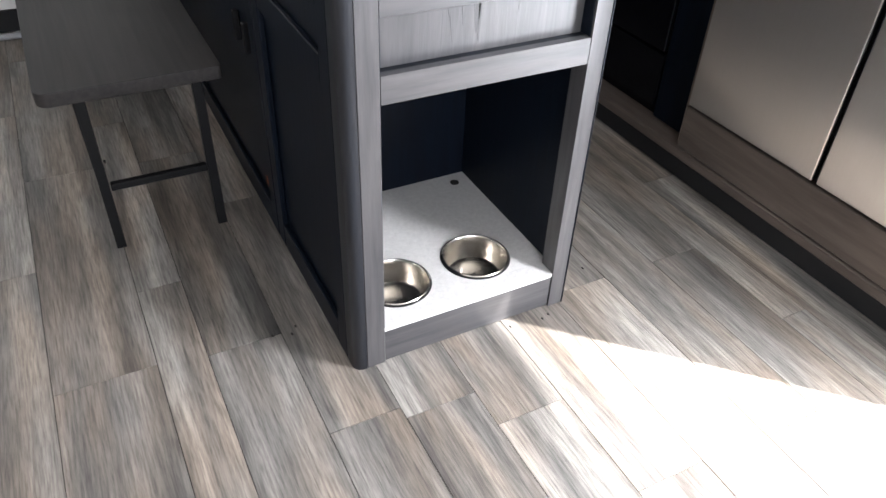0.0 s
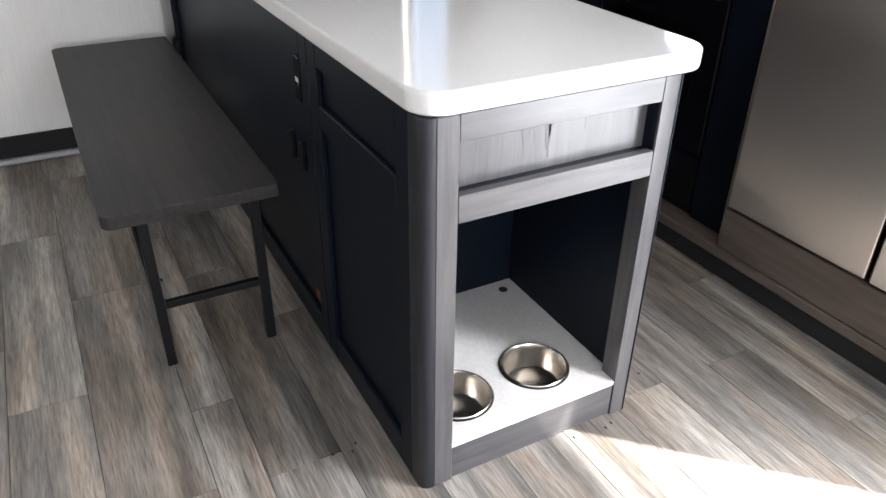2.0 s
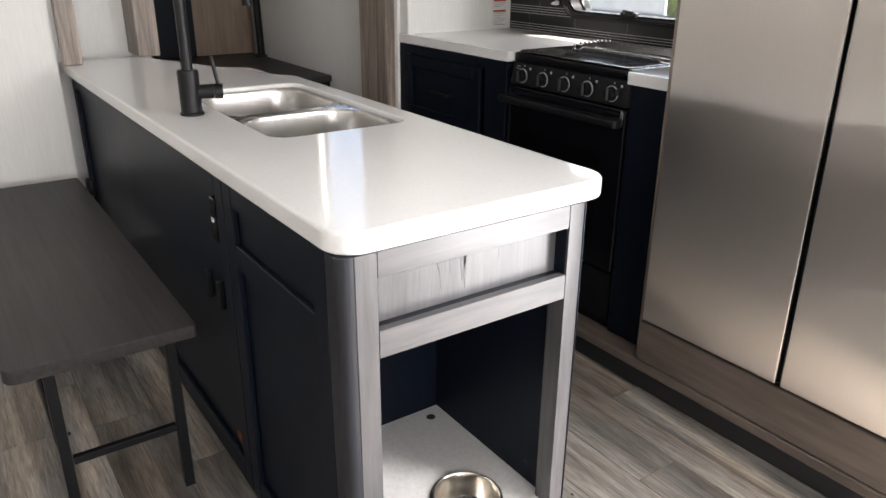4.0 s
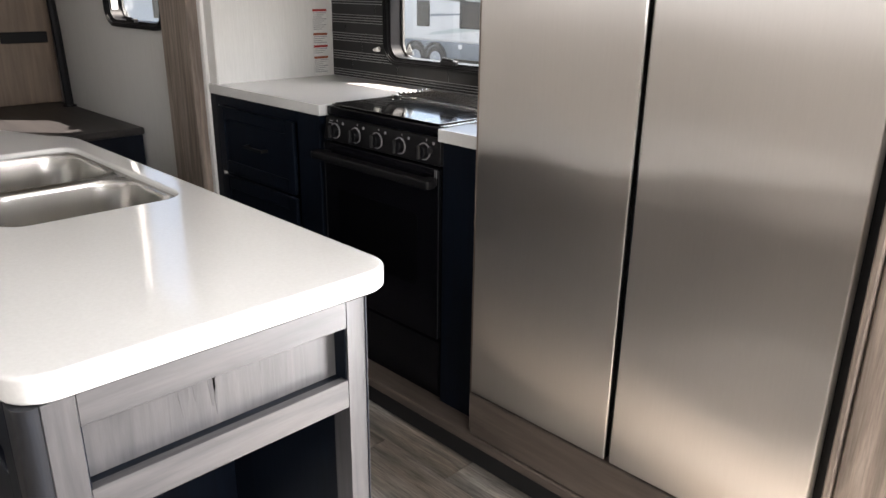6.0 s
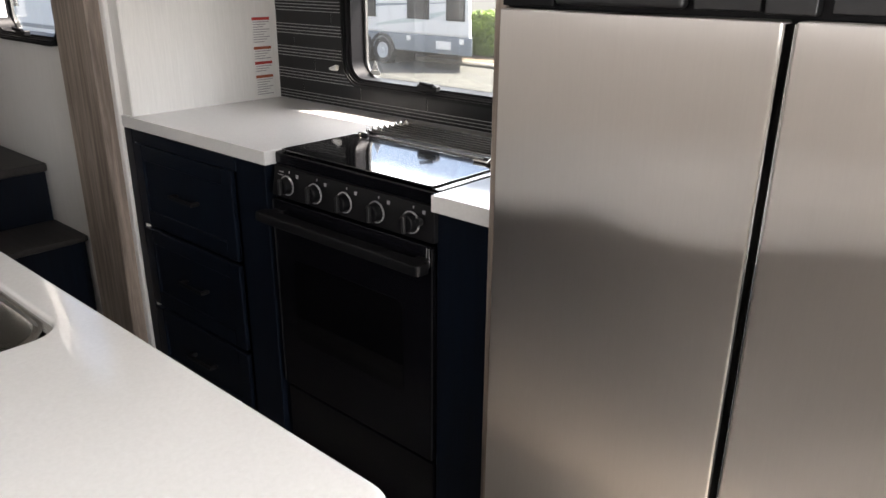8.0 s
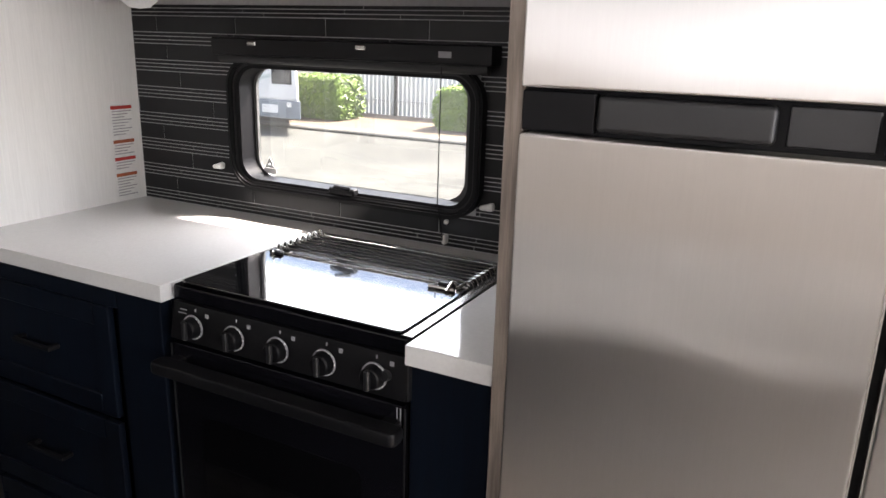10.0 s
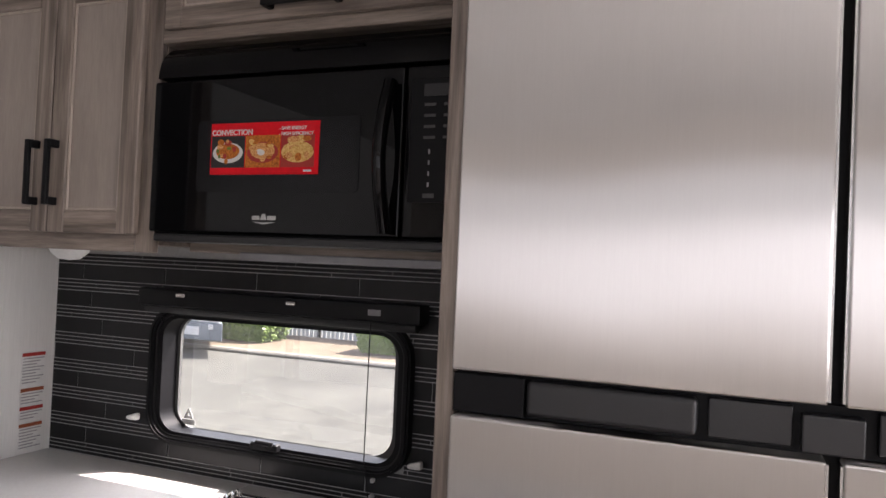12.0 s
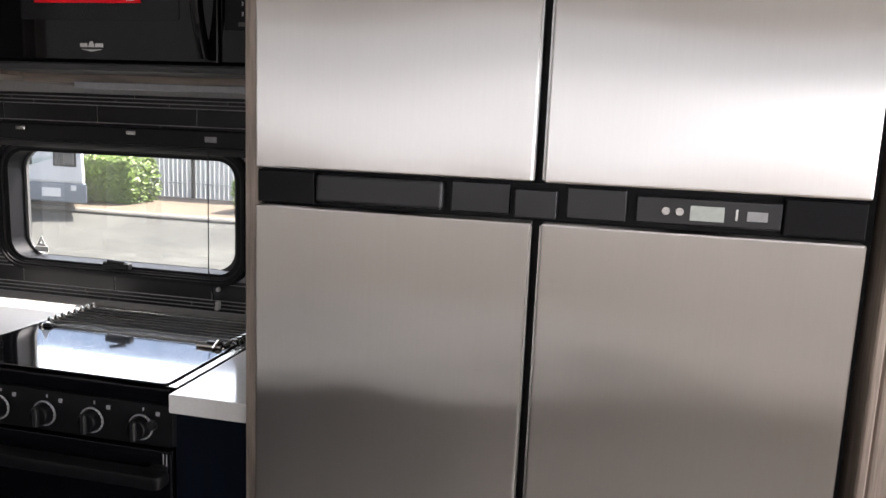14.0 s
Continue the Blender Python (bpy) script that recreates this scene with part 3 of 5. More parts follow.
part("door_slots", merge(*[box_bm(2.0212, 2.0222, SY0 + 0.012 + 0.007 * k, SY0 + 0.014 + 0.007 * k, 0.845, 0.89) for k in range(2)]), M_PRINT_G, odoor)
panel_bm = box_bm(2.022, 2.055, SY0 + 0.002, SY1 - 0.002, 0.902, 0.982, 0.004, 2)
for v in panel_bm.verts:
    if v.co.x < 2.03 and v.co.z > 0.94:
        v.co.x += 0.014
cpanel = part("control_panel", panel_bm, M_PLASTIC, rng, "black knob panel")
for k in range(5):
    y = 2.588 - 0.1095 * k
    knob = part("knob", moved(lathe([(0, 0.021), (0.018, 0.021), (0.0205, 0.018), (0.022, 0.003), (0.0225, 0)], 28), Matrix.Translation((2.026, y, 0.938)) @ pose(0, 0, 0, 0, -90, 0)), M_PLASTIC, cpanel, "black round knob")
    part("knob_grip", box_bm(1.996, 2.006, y - 0.0055, y + 0.0055, 0.918, 0.958, 0.0025), M_PLASTIC_DK, knob)
    part("dial_ring", moved(lathe([(0.0235, 0.0), (0.0262, 0.0), (0.0262, 0.003), (0.0235, 0.003), (0.0235, 0.0)], 28), Matrix.Translation((2.0255, y, 0.938)) @ pose(0, 0, 0, 0, -90, 0)), M_PRINT_G, knob, "pale dial ring")
    for a in range(-60, 70, 20):
        part("dial_tick", box_bm(2.0215, 2.0245, y - 0.0245 * math.cos(radians(a)) - 0.0009, y - 0.0245 * math.cos(radians(a)) + 0.0009, 0.938 + 0.0245 * math.sin(radians(a)) - 0.0009, 0.938 + 0.0245 * math.sin(radians(a)) + 0.0009), M_PRINT_W, knob)
    part("dial_mark", box_bm(2.0325, 2.0355, y - 0.001, y + 0.001, 0.968, 0.974), M_PRINT_G, cpanel)
    part("burner_mark", box_bm(2.0318, 2.0348, y - 0.036, y - 0.028, 0.961, 0.969), M_PRINT_G, cpanel)
part("panel_side", box_bm(2.024, 2.05, SY0 - 0.0015, SY0 + 0.0015, 0.905, 0.98), M_PLASTIC_DK, cpanel)
part("igniter", moved(lathe([(0, 0.008), (0.009, 0.008), (0.011, 0)], 16), Matrix.Translation((2.026, 2.125, 0.945)) @ pose(0, 0, 0, 0, -90, 0)), M_PLASTIC_DK, cpanel, "small round push button")
for k in range(3):
    part("print_line", box_bm(2.0322, 2.0352, 2.612, 2.640 - 0.005 * k, 0.951 + 0.008 * k, 0.953 + 0.008 * k), M_PRINT_G, cpanel)
part("cooktop", moved(slab(outline(0.48, 0.566, [0.012] * 4, 3), 0.983, 1.014, 0.004, 2), Matrix.Translation((2.28, 2.376, 0))), M_OVEN, rng, "black cooktop tray")
part("glass_lid", moved(slab(outline(0.27, 0.535, [0.012] * 4, 3), 1.0165, 1.022, 0.0015), Matrix.Translation((2.185, 2.376, 0))), M_LID, rng, "black glass folding lid")
part("rear_lid", moved(slab(outline(0.175, 0.535, [0.012] * 4, 3), 1.0165, 1.0195, 0.001), Matrix.Translation((2.415, 2.376, 0))), M_OVEN, rng)
for k in range(8):
    x = 2.335 + 0.0225 * k
    part("grate_bar", tube([(x, SY0 + 0.035, 1.022), (x, SY0 + 0.04, 1.030), (x, SY1 - 0.04, 1.030), (x, SY1 - 0.035, 1.022)], 0.003, 8), M_WIRE, rng, "thin steel wire bar")
for y in (SY0 + 0.045, SY1 - 0.045):
    part("grate_rail", tube([(2.30, y, 1.026), (2.505, y, 1.026)], 0.004, 8), M_CHROME, rng)
for y in (SY0 + 0.075, SY1 - 0.05):
    part("lid_hinge", box_bm(2.302, 2.316, y - 0.018, y + 0.018, 1.022, 1.031, 0.003), M_BLACK, rng, "black lid hinge")

for k in range(8):
    x = 2.335 + 0.0225 * k
    part("grate_loop", tube([(x - 0.006, SY1 - 0.052, 1.023), (x - 0.004, SY1 - 0.046, 1.034), (x + 0.004, SY1 - 0.036, 1.037), (x + 0.008, SY1 - 0.028, 1.030), (x + 0.010, SY1 - 0.026, 1.019)], 0.003, 8), M_WIRE, rng, "bright bent wire end")
    part("grate_loop", tube([(x, SY0 + 0.044, 1.030), (x + 0.003, SY0 + 0.034, 1.032), (x + 0.006, SY0 + 0.028, 1.019)], 0.003, 8), M_WIRE, rng, "bright bent wire end")
part("side_trim", box_bm(2.048, 2.49, SY0 + 0.006, SY0 + 0.030, 1.0145, 1.0175, 0.001), M_SATIN, rng, "bright steel side strip")
part("lid_catch", merge(tube([(2.285, SY0 + 0.045, 1.026), (2.285, SY0 + 0.105, 1.026)], 0.004, 8), tube([(2.275, SY0 + 0.058, 1.024), (2.30, SY0 + 0.058, 1.036), (2.318, SY0 + 0.058, 1.024)], 0.004, 8)), M_CHROME, rng, "bright wire lid catch")
part("lid_edge", box_bm(2.318, 2.326, SY0 + 0.03, SY1 - 0.03, 1.018, 1.0245, 0.001), M_SATIN, rng, "bright rear edge of the lid")
for y in (SY0 + 0.004, SY1 - 0.004):
    part("door_edge", box_bm(2.0205, 2.023, y - 0.0015, y + 0.0015, 0.345, 0.89), M_PLASTIC_DK, odoor)
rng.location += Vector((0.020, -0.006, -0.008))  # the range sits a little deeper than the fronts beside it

# ---- tall refrigerator bay ----
bay = thing("refrigerator_surround", (2.3, 1.4, 0.105), "grey-brown wood surround of the refrigerator", "cabinet")
part("side_panel", box_bm(2.010, 2.62, 1.8745, 1.904, 0.107, 2.248, 0.003), M_TAUPE, bay)
part("base_panel", box_bm(1.992, 2.009, 0.903, 1.885, 0.107, 0.245, 0.003), M_SILL, bay)
part("top_panel", box_bm(1.985, 2.003, 0.89, 1.877, 2.135, 2.248, 0.003), M_TAUPE_H, bay)
part("near_panel", box_bm(1.975, 2.62, 0.888, 0.902, 0.107, 2.248, 0.003), M_TAUPE, bay)

fridge = thing("refrigerator", (2.3, 1.397, 0.107), "tall four-door refrigerator with brushed stainless steel fronts", "refrigerator")
part("case", box_bm(2.022, 2.60, 0.91, 1.873, 0.247, 2.13), M_PLASTIC, fridge, "black case")
DX, DY = 1.978, (0.928, 1.388, 1.405, 1.868)
for y0, y1 in ((DY[0], DY[1]), (DY[2], DY[3])):
    for z0, z1 in ((0.262, 1.389), (1.452, 2.12)):
        d = part("door", box_bm(DX, 2.02, y0, y1, z0, z1, 0.004, 3), M_FRIDGE, fridge, "brushed stainless steel door")
        edge = y0 if y0 > 1.4 else y1
        part("door_edge", box_bm(DX + 0.003, 2.019, edge - 0.0025, edge + 0.0025, z0 + 0.004, z1 - 0.004), M_SATIN, d, "bright steel edge")
        part("gasket", box_bm(2.019, 2.0225, y0 + 0.004, y1 - 0.004, z0 + 0.004, z1 - 0.004), M_RUBBER, d)
hb = part("handle_band", box_bm(2.004, 2.021, DY[0], DY[3], 1.391, 1.450), M_PLASTIC, fridge, "black recessed handle band")


def band_bit(name, y0, y1, x, z0, z1, mat, label="", bevel=0.003):
    return part(name, box_bm(x, 2.004, y0, y1, z0, z1, bevel, 4), mat, hb, label)


band_bit("end_cap", 1.765, 1.867, 1.984, 1.394, 1.448, M_PLASTIC)
band_bit("grip", 1.546, 1.763, 1.980, 1.398, 1.446, M_PLASTIC_DK, "charcoal rounded grip", 0.008)
band_bit("block", 1.440, 1.535, 1.990, 1.398, 1.447, M_PLASTIC_DK)
band_bit("centre_latch", 1.366, 1.432, 1.979, 1.396, 1.440, M_PLASTIC_DK, "charcoal centre latch")
band_bit("block", 1.262, 1.352, 1.990, 1.398, 1.447, M_PLASTIC_DK)
disp = band_bit("control_strip", 1.042, 1.248, 1.986, 1.400, 1.440, M_PLASTIC_DK, "charcoal control strip with a small screen")
part("screen", box_bm(1.9845, 1.986, 1.122, 1.170, 1.408, 1.430), M_LCD, disp, "pale small screen")
part("print_label", box_bm(1.9845, 1.986, 1.062, 1.090, 1.412, 1.426), M_PRINT_G, disp, "white sticker")
for y in (1.205, 1.185):
    part("button", moved(lathe([(0, 0.002), (0.006, 0.002), (0.007, 0)], 14), Matrix.Translation((1.986, y, 1.42)) @ pose(0, 0, 0, 0, -90, 0)), M_SATIN, disp, "bright round button")
part("mark", box_bm(1.9848, 1.986, 1.103, 1.106, 1.412, 1.428), M_PRINT_W, disp)
band_bit("end_cap", 0.930, 1.040, 1.984, 1.394, 1.448, M_PLASTIC)

# ---- wall cabinet, microwave and what hangs below ----
UX = 2.266
wallcab = thing("wall_cabinet", (2.4, 3.0, 1.592), "grey-brown wood wall cabinet with two shaker doors", "cabinet")
part("carcass", box_bm(UX + 0.02, 2.62, 2.68, 3.362, 1.610, 2.248), M_TAUPE_H, wallcab)
for ya, yb in ((2.68, 2.73), (3.21, 3.362)):
    part("face_stile", box_bm(UX + 0.002, UX + 0.02, ya, yb, 1.592, 2.248, 0.002), M_TAUPE, wallcab)
part("bottom_rail", box_bm(UX + 0.0025, UX + 0.02, 2.731, 3.209, 1.592, 1.640, 0.002), M_TAUPE_H, wallcab)
d = shaker(wallcab, "door", UX - 0.018, 2.718, 2.974, 1.630, 2.20, M_TAUPE, M_TAUPE_PANEL, 0.05, mat_h=M_TAUPE_H, bead=M_BEAD)
pull_z(d, UX - 0.018, 2.952, 1.690, 1.838, M_BLACK)
d = shaker(wallcab, "door", UX - 0.018, 2.978, 3.226, 1.630, 2.20, M_TAUPE, M_TAUPE_PANEL, 0.05, mat_h=M_TAUPE_H, bead=M_BEAD)
pull_z(d, UX - 0.018, 3.012, 1.690, 1.838, M_BLACK)

overcab = thing("over_microwave_cabinet", (2.4, 2.3, 2.045), "grey-brown wood cabinet above the microwave", "cabinet")
part("carcass", box_bm(UX + 0.02, 2.62, 1.906, 2.678, 2.045, 2.248), M_TAUPE_H, overcab)
part("bottom_rail", box_bm(UX, UX + 0.02, 1.906, 2.678, 2.045, 2.09, 0.002), M_TAUPE_H, overcab)
d = shaker(overcab, "flap_door", UX - 0.018, 1.93, 2.66, 2.070, 2.24, M_TAUPE_H, M_TAUPE_PANEL, 0.045, bead=M_BEAD)
pull_y(d, UX - 0.018, 2.225, 2.395, 2.093, M_BLACK)
lowshelf = thing("microwave_shelf", (2.4, 2.3, 1.58), "pale trim board below the microwave", "shelf")
part("board", box_bm(2.38, 2.62, 1.906, 2.678, 1.598, 1.622, 0.002), M_TAUPE_H, lowshelf)
part("edge_strip", box_bm(2.37, 2.379, 1.906, 2.53, 1.585, 1.602, 0.002), M_PRINT_G, lowshelf, "pale grey edge strip")

mw = thing("microwave", (2.4, 2.29, 1.62), "gloss black convection microwave with a red sticker", "microwave")
MX = 2.245
part("case", box_bm(MX + 0.022, 2.61, 1.908, 2.676, 1.63, 1.958, 0.004, 2), M_PLASTIC, mw, "black case")
part("under_lip", box_bm(MX - 0.004, 2.40, 1.912, 2.655, 1.618, 1.634, 0.004, 2), M_PLASTIC_DK, mw, "charcoal lower lip")
hood = [(2.60, 1.960), (2.60, 2.040)] + [(MX + 0.064 - 0.066 * math.sin(radians(a)), 1.962 + 0.078 * math.cos(radians(a))) for a in range(0, 91, 9)]
vent_bm = moved(slab(hood, -2.663, -1.91), pose(0, 0, 0, 90, 0, 0))
part("vent_hood", vent_bm, M_GLOSS, mw, "gloss black curved vent cover")
mdoor = part("door", box_bm(MX, MX + 0.022, 2.085, 2.674, 1.638, 1.956, 0.006, 3), M_GLOSS, mw, "gloss black door")
part("mesh_window", on_x(slab(outline(0.378, 0.145, [0.008] * 4, 2), 0, 0.0012), MX, 2.362, 1.795), M_OVEN, mdoor, "dark mesh window")
arc = [(MX - 0.012 - 0.035 * math.sin(math.pi * k / 14), 2.108, 1.65 + 0.275 * k / 14) for k in range(15)]
part("door_handle", tube(arc, 0.013, 12), M_GLOSS, mdoor, "bowed gloss black handle")
ctrl = part("control_panel", box_bm(MX, MX + 0.022, 1.912, 2.082, 1.638, 1.956, 0.006, 3), M_GLOSS, mw)
part("keypad", box_bm(MX - 0.0012, MX, 1.93, 2.07, 1.705, 1.93), M_PLASTIC, ctrl, "matt black keypad")
part("display", box_bm(MX - 0.002, MX - 0.0012, 1.95, 2.045, 1.898, 1.92), M_PLASTIC_DK, ctrl)
for r in range(4):
    for c in range(3):
        part("key", box_bm(MX - 0.002, MX - 0.0012, 1.945 + 0.038 * c, 1.967 + 0.038 * c, 1.880 - 0.020 * r, 1.885 - 0.020 * r), M_REVEAL, ctrl)
for r in range(4):
    for c in range(3):
        part("number_key", box_bm(MX - 0.002, MX - 0.0012, 1.953 + 0.038 * c, 1.956 + 0.038 * c, 1.793 - 0.020 * r, 1.801 - 0.020 * r), M_PRINT_G, ctrl)
for y0 in (1.962, 2.018):
    part("key", box_bm(MX - 0.002, MX - 0.0012, y0, y0 + 0.022, 1.713, 1.721), M_REVEAL, ctrl)
part("maker_mark", on_x(merge(slab([(-0.028, -0.004), (0.0, -0.009), (0.028, -0.004), (0.0, -0.005)], 0, 0.0006), slab([(-0.028, 0), (-0.010, 0), (-0.010, 0.008), (-0.028, 0.008)], 0, 0.0006),
                                slab([(0.008, 0), (0.028, 0), (0.028, 0.008), (0.008, 0.008)], 0, 0.0006), slab([(-0.009, 0), (0.007, 0), (0.003, 0.012), (-0.004, 0.012)], 0, 0.0006)), MX - 0.0005, 2.380, 1.667), M_SATIN, mdoor, "silver badge")
LY0, LY1, LZ0, LZ1 = 2.260, 2.516, 1.757, 1.861
stick = thing("red_sticker", (MX - 0.001, 2.39, LZ0), "red promotional sticker with three food pictures", "sticker")
part("sheet", box_bm(MX - 0.0026, MX - 0.0014, LY0, LY1, LZ0, LZ1), M_RED, stick)
for k, (ya, yb, m) in enumerate(((2.432, 2.514, M_FOOD_A), (2.348, 2.430, M_FOOD_B), (2.270, 2.346, M_FOOD_C))):
    pic = part("picture", box_bm(MX - 0.0030, MX - 0.0026, ya, yb, LZ0 + 0.014, LZ0 + 0.078), (M_PLASTIC_DK, M_FOOD_A, M_RED_DK)[k], stick)
    yc = (ya + yb) / 2
    def ellipse(rx, ry, n=20):
        return [(rx * math.cos(2 * math.pi * i / n), ry * math.sin(2 * math.pi * i / n)) for i in range(n)]
    zc = LZ0 + 0.044
    part("plate", on_x(slab(ellipse(0.037, 0.021), 0, 0.0003), MX - 0.0030, yc, zc), (M_PRINT_W, M_RED_DK, M_FOOD_C)[k], pic)
    part("food", on_x(slab(ellipse(0.029, 0.016), 0, 0.0003), MX - 0.0033, yc, zc + 0.003), m, pic)
    mats = ((M_FOOD_A, M_FOOD_B, M_LEAF, M_RED_DK), (M_FOOD_B, M_FOOD_C, M_PRINT_W, M_FOOD_A), (M_FOOD_C, M_FOOD_B, M_FOOD_C, M_FOOD_A))[k]
    for q in range(14):
        big_bit = 1.7 if k == 2 else 1.0
        rx, ry = big_bit * random.uniform(0.003, 0.009), big_bit * random.uniform(0.003, 0.006)
        dy, dz = random.uniform(-0.027, 0.027), random.uniform(-0.018, 0.026)
        part("food", on_x(slab(ellipse(rx, ry, 10), 0, 0.0003), MX - 0.0036 - 0.00005 * q, yc + dy, zc + dz), mats[q % 4], pic)
words("CONVECTION", 0.0152, Matrix.Translation((MX - 0.003, 2.514, LZ1 - 0.027)) @ FACE_X, M_PRINT_W, stick)
words("- SAVE ENERGY", 0.0092, Matrix.Translation((MX - 0.003, 2.352, LZ1 - 0.018)) @ FACE_X, M_PRINT_W, stick)
words("- HIGH EFFICIENCY", 0.0092, Matrix.Translation((MX - 0.003, 2.352, LZ1 - 0.029)) @ FACE_X, M_PRINT_W, stick)
part("small_print", box_bm(MX - 0.003, MX - 0.0026, 2.275, 2.293, LZ0 + 0.005, LZ0 + 0.009), M_PRINT_W, stick)

lamp = thing("under_cabinet_lamp", (2.45, 3.128, 1.575), "small oval frosted under-cabinet lamp, unlit", "lamp")
part("cover", moved(lathe([(0, -0.046), (0.03, -0.042), (0.05, -0.026), (0.058, -0.012), (0.062, 0.0), (0, 0.0)], 26), Matrix.Translation((2.45, 3.128, 1.609)) @ Matrix.Diagonal((0.75, 1.05, 1, 1))), M_LAMP, lamp)

# ---- shade, cord, clips ----
shade = thing("roller_shade", (2.58, 2.59, 1.45), "rolled-up black window shade in its cassette", "window shade")
part("cassette", box_bm(2.568, 2.63, 2.175, 3.005, 1.452, 1.498, 0.006, 2), M_BLACK, shade)
part("fabric_roll", tube([(2.59, 2.19, 1.446), (2.59, 2.99, 1.446)], 0.014, 12), M_RUBBER, shade)
for y in (2.86, 2.52):
    part("bracket", box_bm(2.563, 2.569, y - 0.015, y + 0.015, 1.478, 1.489, 0.002), M_SATIN, shade, "small bright bracket")
part("tag", box_bm(2.5665, 2.5685, 2.275, 2.308, 1.468, 1.482), M_PRINT_G, shade, "grey printed tag")
for y, z0 in ((2.304, 1.03), (2.945, 1.405)):
    part("cord", tube([(2.575, y, 1.452), (2.572, y, z0 + 0.1), (2.598, y - 0.003, z0)], 0.0014, 6), M_BLACK, shade, "thin black cord")
part("cord_anchor", box_bm(2.598, 2.6195, 2.294, 2.304, 1.018, 1.042, 0.003), M_LAMP, shade, "clear plastic anchor")
part("screw", box_bm(2.606, 2.6195, 2.294, 2.304, 1.068, 1.080, 0.003), M_LAMP, shade, "small screw")
for y, z in ((3.035, 1.142), (2.187, 1.128)):
    c = thing("shade_clip", (2.61, y, z), "small clear plastic shade clip on the tiles", "clip", "shade clips")
    bm = box_bm(2.594, 2.614, y - 0.018, y + 0.018, z - 0.010, z + 0.010, 0.006, 2)
    for v in bm.verts:
        if v.co.y > y and v.co.z > z:
            v.co.z -= 0.008
    part("body", bm, M_LAMP, c)

# ---- warning stickers on the white end wall ----
zz = 1.295
for h, mat in ((0.100, M_RED_DK), (0.052, M_ORANGE), (0.048, M_RED_DK), (0.078, M_ORANGE)):
    w = thing("warning_label", (2.556, 3.364, zz - h), "white printed warning label with a coloured header", "label", "warning labels on the wall")
    part("sheet", box_bm(2.518, 2.594, 3.3636, 3.3646, zz - h, zz - 0.001), M_PRINT_W, w)
    part("header", box_bm(2.519, 2.593, 3.3630, 3.3636, zz - 0.012, zz - 0.002), mat, w)
    rows = int((h - 0.018) / 0.0085)
    for k in range(rows):
        part("text_bar", box_bm(2.522, 2.590 - 0.012 * (k % 3), 3.3632, 3.3636, zz - 0.0195 - 0.0085 * k, zz - 0.0165 - 0.0085 * k), M_PRINT_G, w)
    zz -= h

# ---- island ----
PL, PR = 0.822, 1.275
IX0, IX1, IY0, IY1, IZ = 0.747, 1.328, 1.519, 3.90, 0.872
isl = thing("kitchen_island", (1.04, 2.6, 0), "blue-black kitchen island with a pet feeding niche in its end", "island")
BEAD = 0.776
post_pts = [(IX0 + 0.022, IY0), (BEAD, IY0), (BEAD, IY0 + 0.05), (IX0, IY0 + 0.05)] + [(IX0 + 0.022 - 0.022 * math.sin(radians(a)), IY0 + 0.022 - 0.022 * math.cos(radians(a))) for a in (90, 72, 54, 36, 18)]
part("corner_post", slab(post_pts, 0, IZ), M_POST, isl, "blue-black corner post with a rounded edge")
# End-face parts take the grey that holds the glare.
part("face_stile", box_bm(BEAD + 0.001, PL, IY0, IY0 + 0.05, 0, IZ, 0.0015), M_GLARE_PAINT, isl, "wood-grain stile, black paint greyed for glare")
part("corner_post", slab([(PR, IY0), (IX1 - 0.018, IY0), (IX1 - 0.005, IY0 + 0.005), (IX1, IY0 + 0.018), (IX1, IY0 + 0.05), (PR, IY0 + 0.05)], 0, IZ), M_GLARE_PAINT, isl, "wood-grain corner post, black paint greyed for glare")
part("post_bead", box_bm(IX1 - 0.012, IX1 - 0.010, IY0 - 0.0005, IY0 + 0.006, 0, IZ), M_NAVY, isl)
part("top_rail", box_bm(PL + 0.0005, PR - 0.0005, IY0 + 0.001, IY0 + 0.02, 0.822, IZ, 0.001), M_GLARE_PAINT_H, isl)
part("middle_rail", box_bm(PL + 0.0005, PR - 0.0005, IY0 + 0.001, IY0 + 0.02, 0.662, 0.718, 0.001), M_GLARE_PAINT_H, isl)
# Ledge and liners keep the plain dark paint, without the glare grey.
part("ledge", box_bm(PL, PR, IY0 + 0.0205, IY0 + 0.046, 0.700, 0.7165), M_NAVY, isl)
for xa, xb in ((PL, PL + 0.003), (PR - 0.003, PR)):
    part("reveal", box_bm(xa, xb, IY0 + 0.006, IY0 + 0.046, 0.7185, 0.8215), M_NAVY, isl)
part("recessed_panel", box_bm(PL, PR, IY0 + 0.036, IY0 + 0.046, 0.717, 0.824), M_GLARE_PAINT, isl, "inset panel greyed for glare, with dark streaks")
part("kick_board", box_bm(PL + 0.0005, PR - 0.0005, IY0 + 0.004, IY0 + 0.02, 0.002, 0.0972, 0.001), M_GLARE_PAINT_H, isl)
part("niche_side", box_bm(PL - 0.014, PL, IY0 + 0.05, 2.05, 0.1, 0.70), M_NAVY, isl)
part("niche_side", box_bm(PR + 0.018, PR + 0.032, IY0 + 0.05, 2.05, 0.1, 0.70), M_NAVY, isl)
part("niche_back", box_bm(PL, PR + 0.018, 2.03, 2.05, 0.1, 0.70), M_NAVY, isl)
part("niche_top", box_bm(PL, PR + 0.018, IY0 + 0.0505, 2.03, 0.69, 0.70), M_NAVY, isl)
part("side_sheet", box_bm(IX1 - 0.016, IX1, IY0 + 0.05, 3.60, 0.0, IZ), M_NAVY, isl)
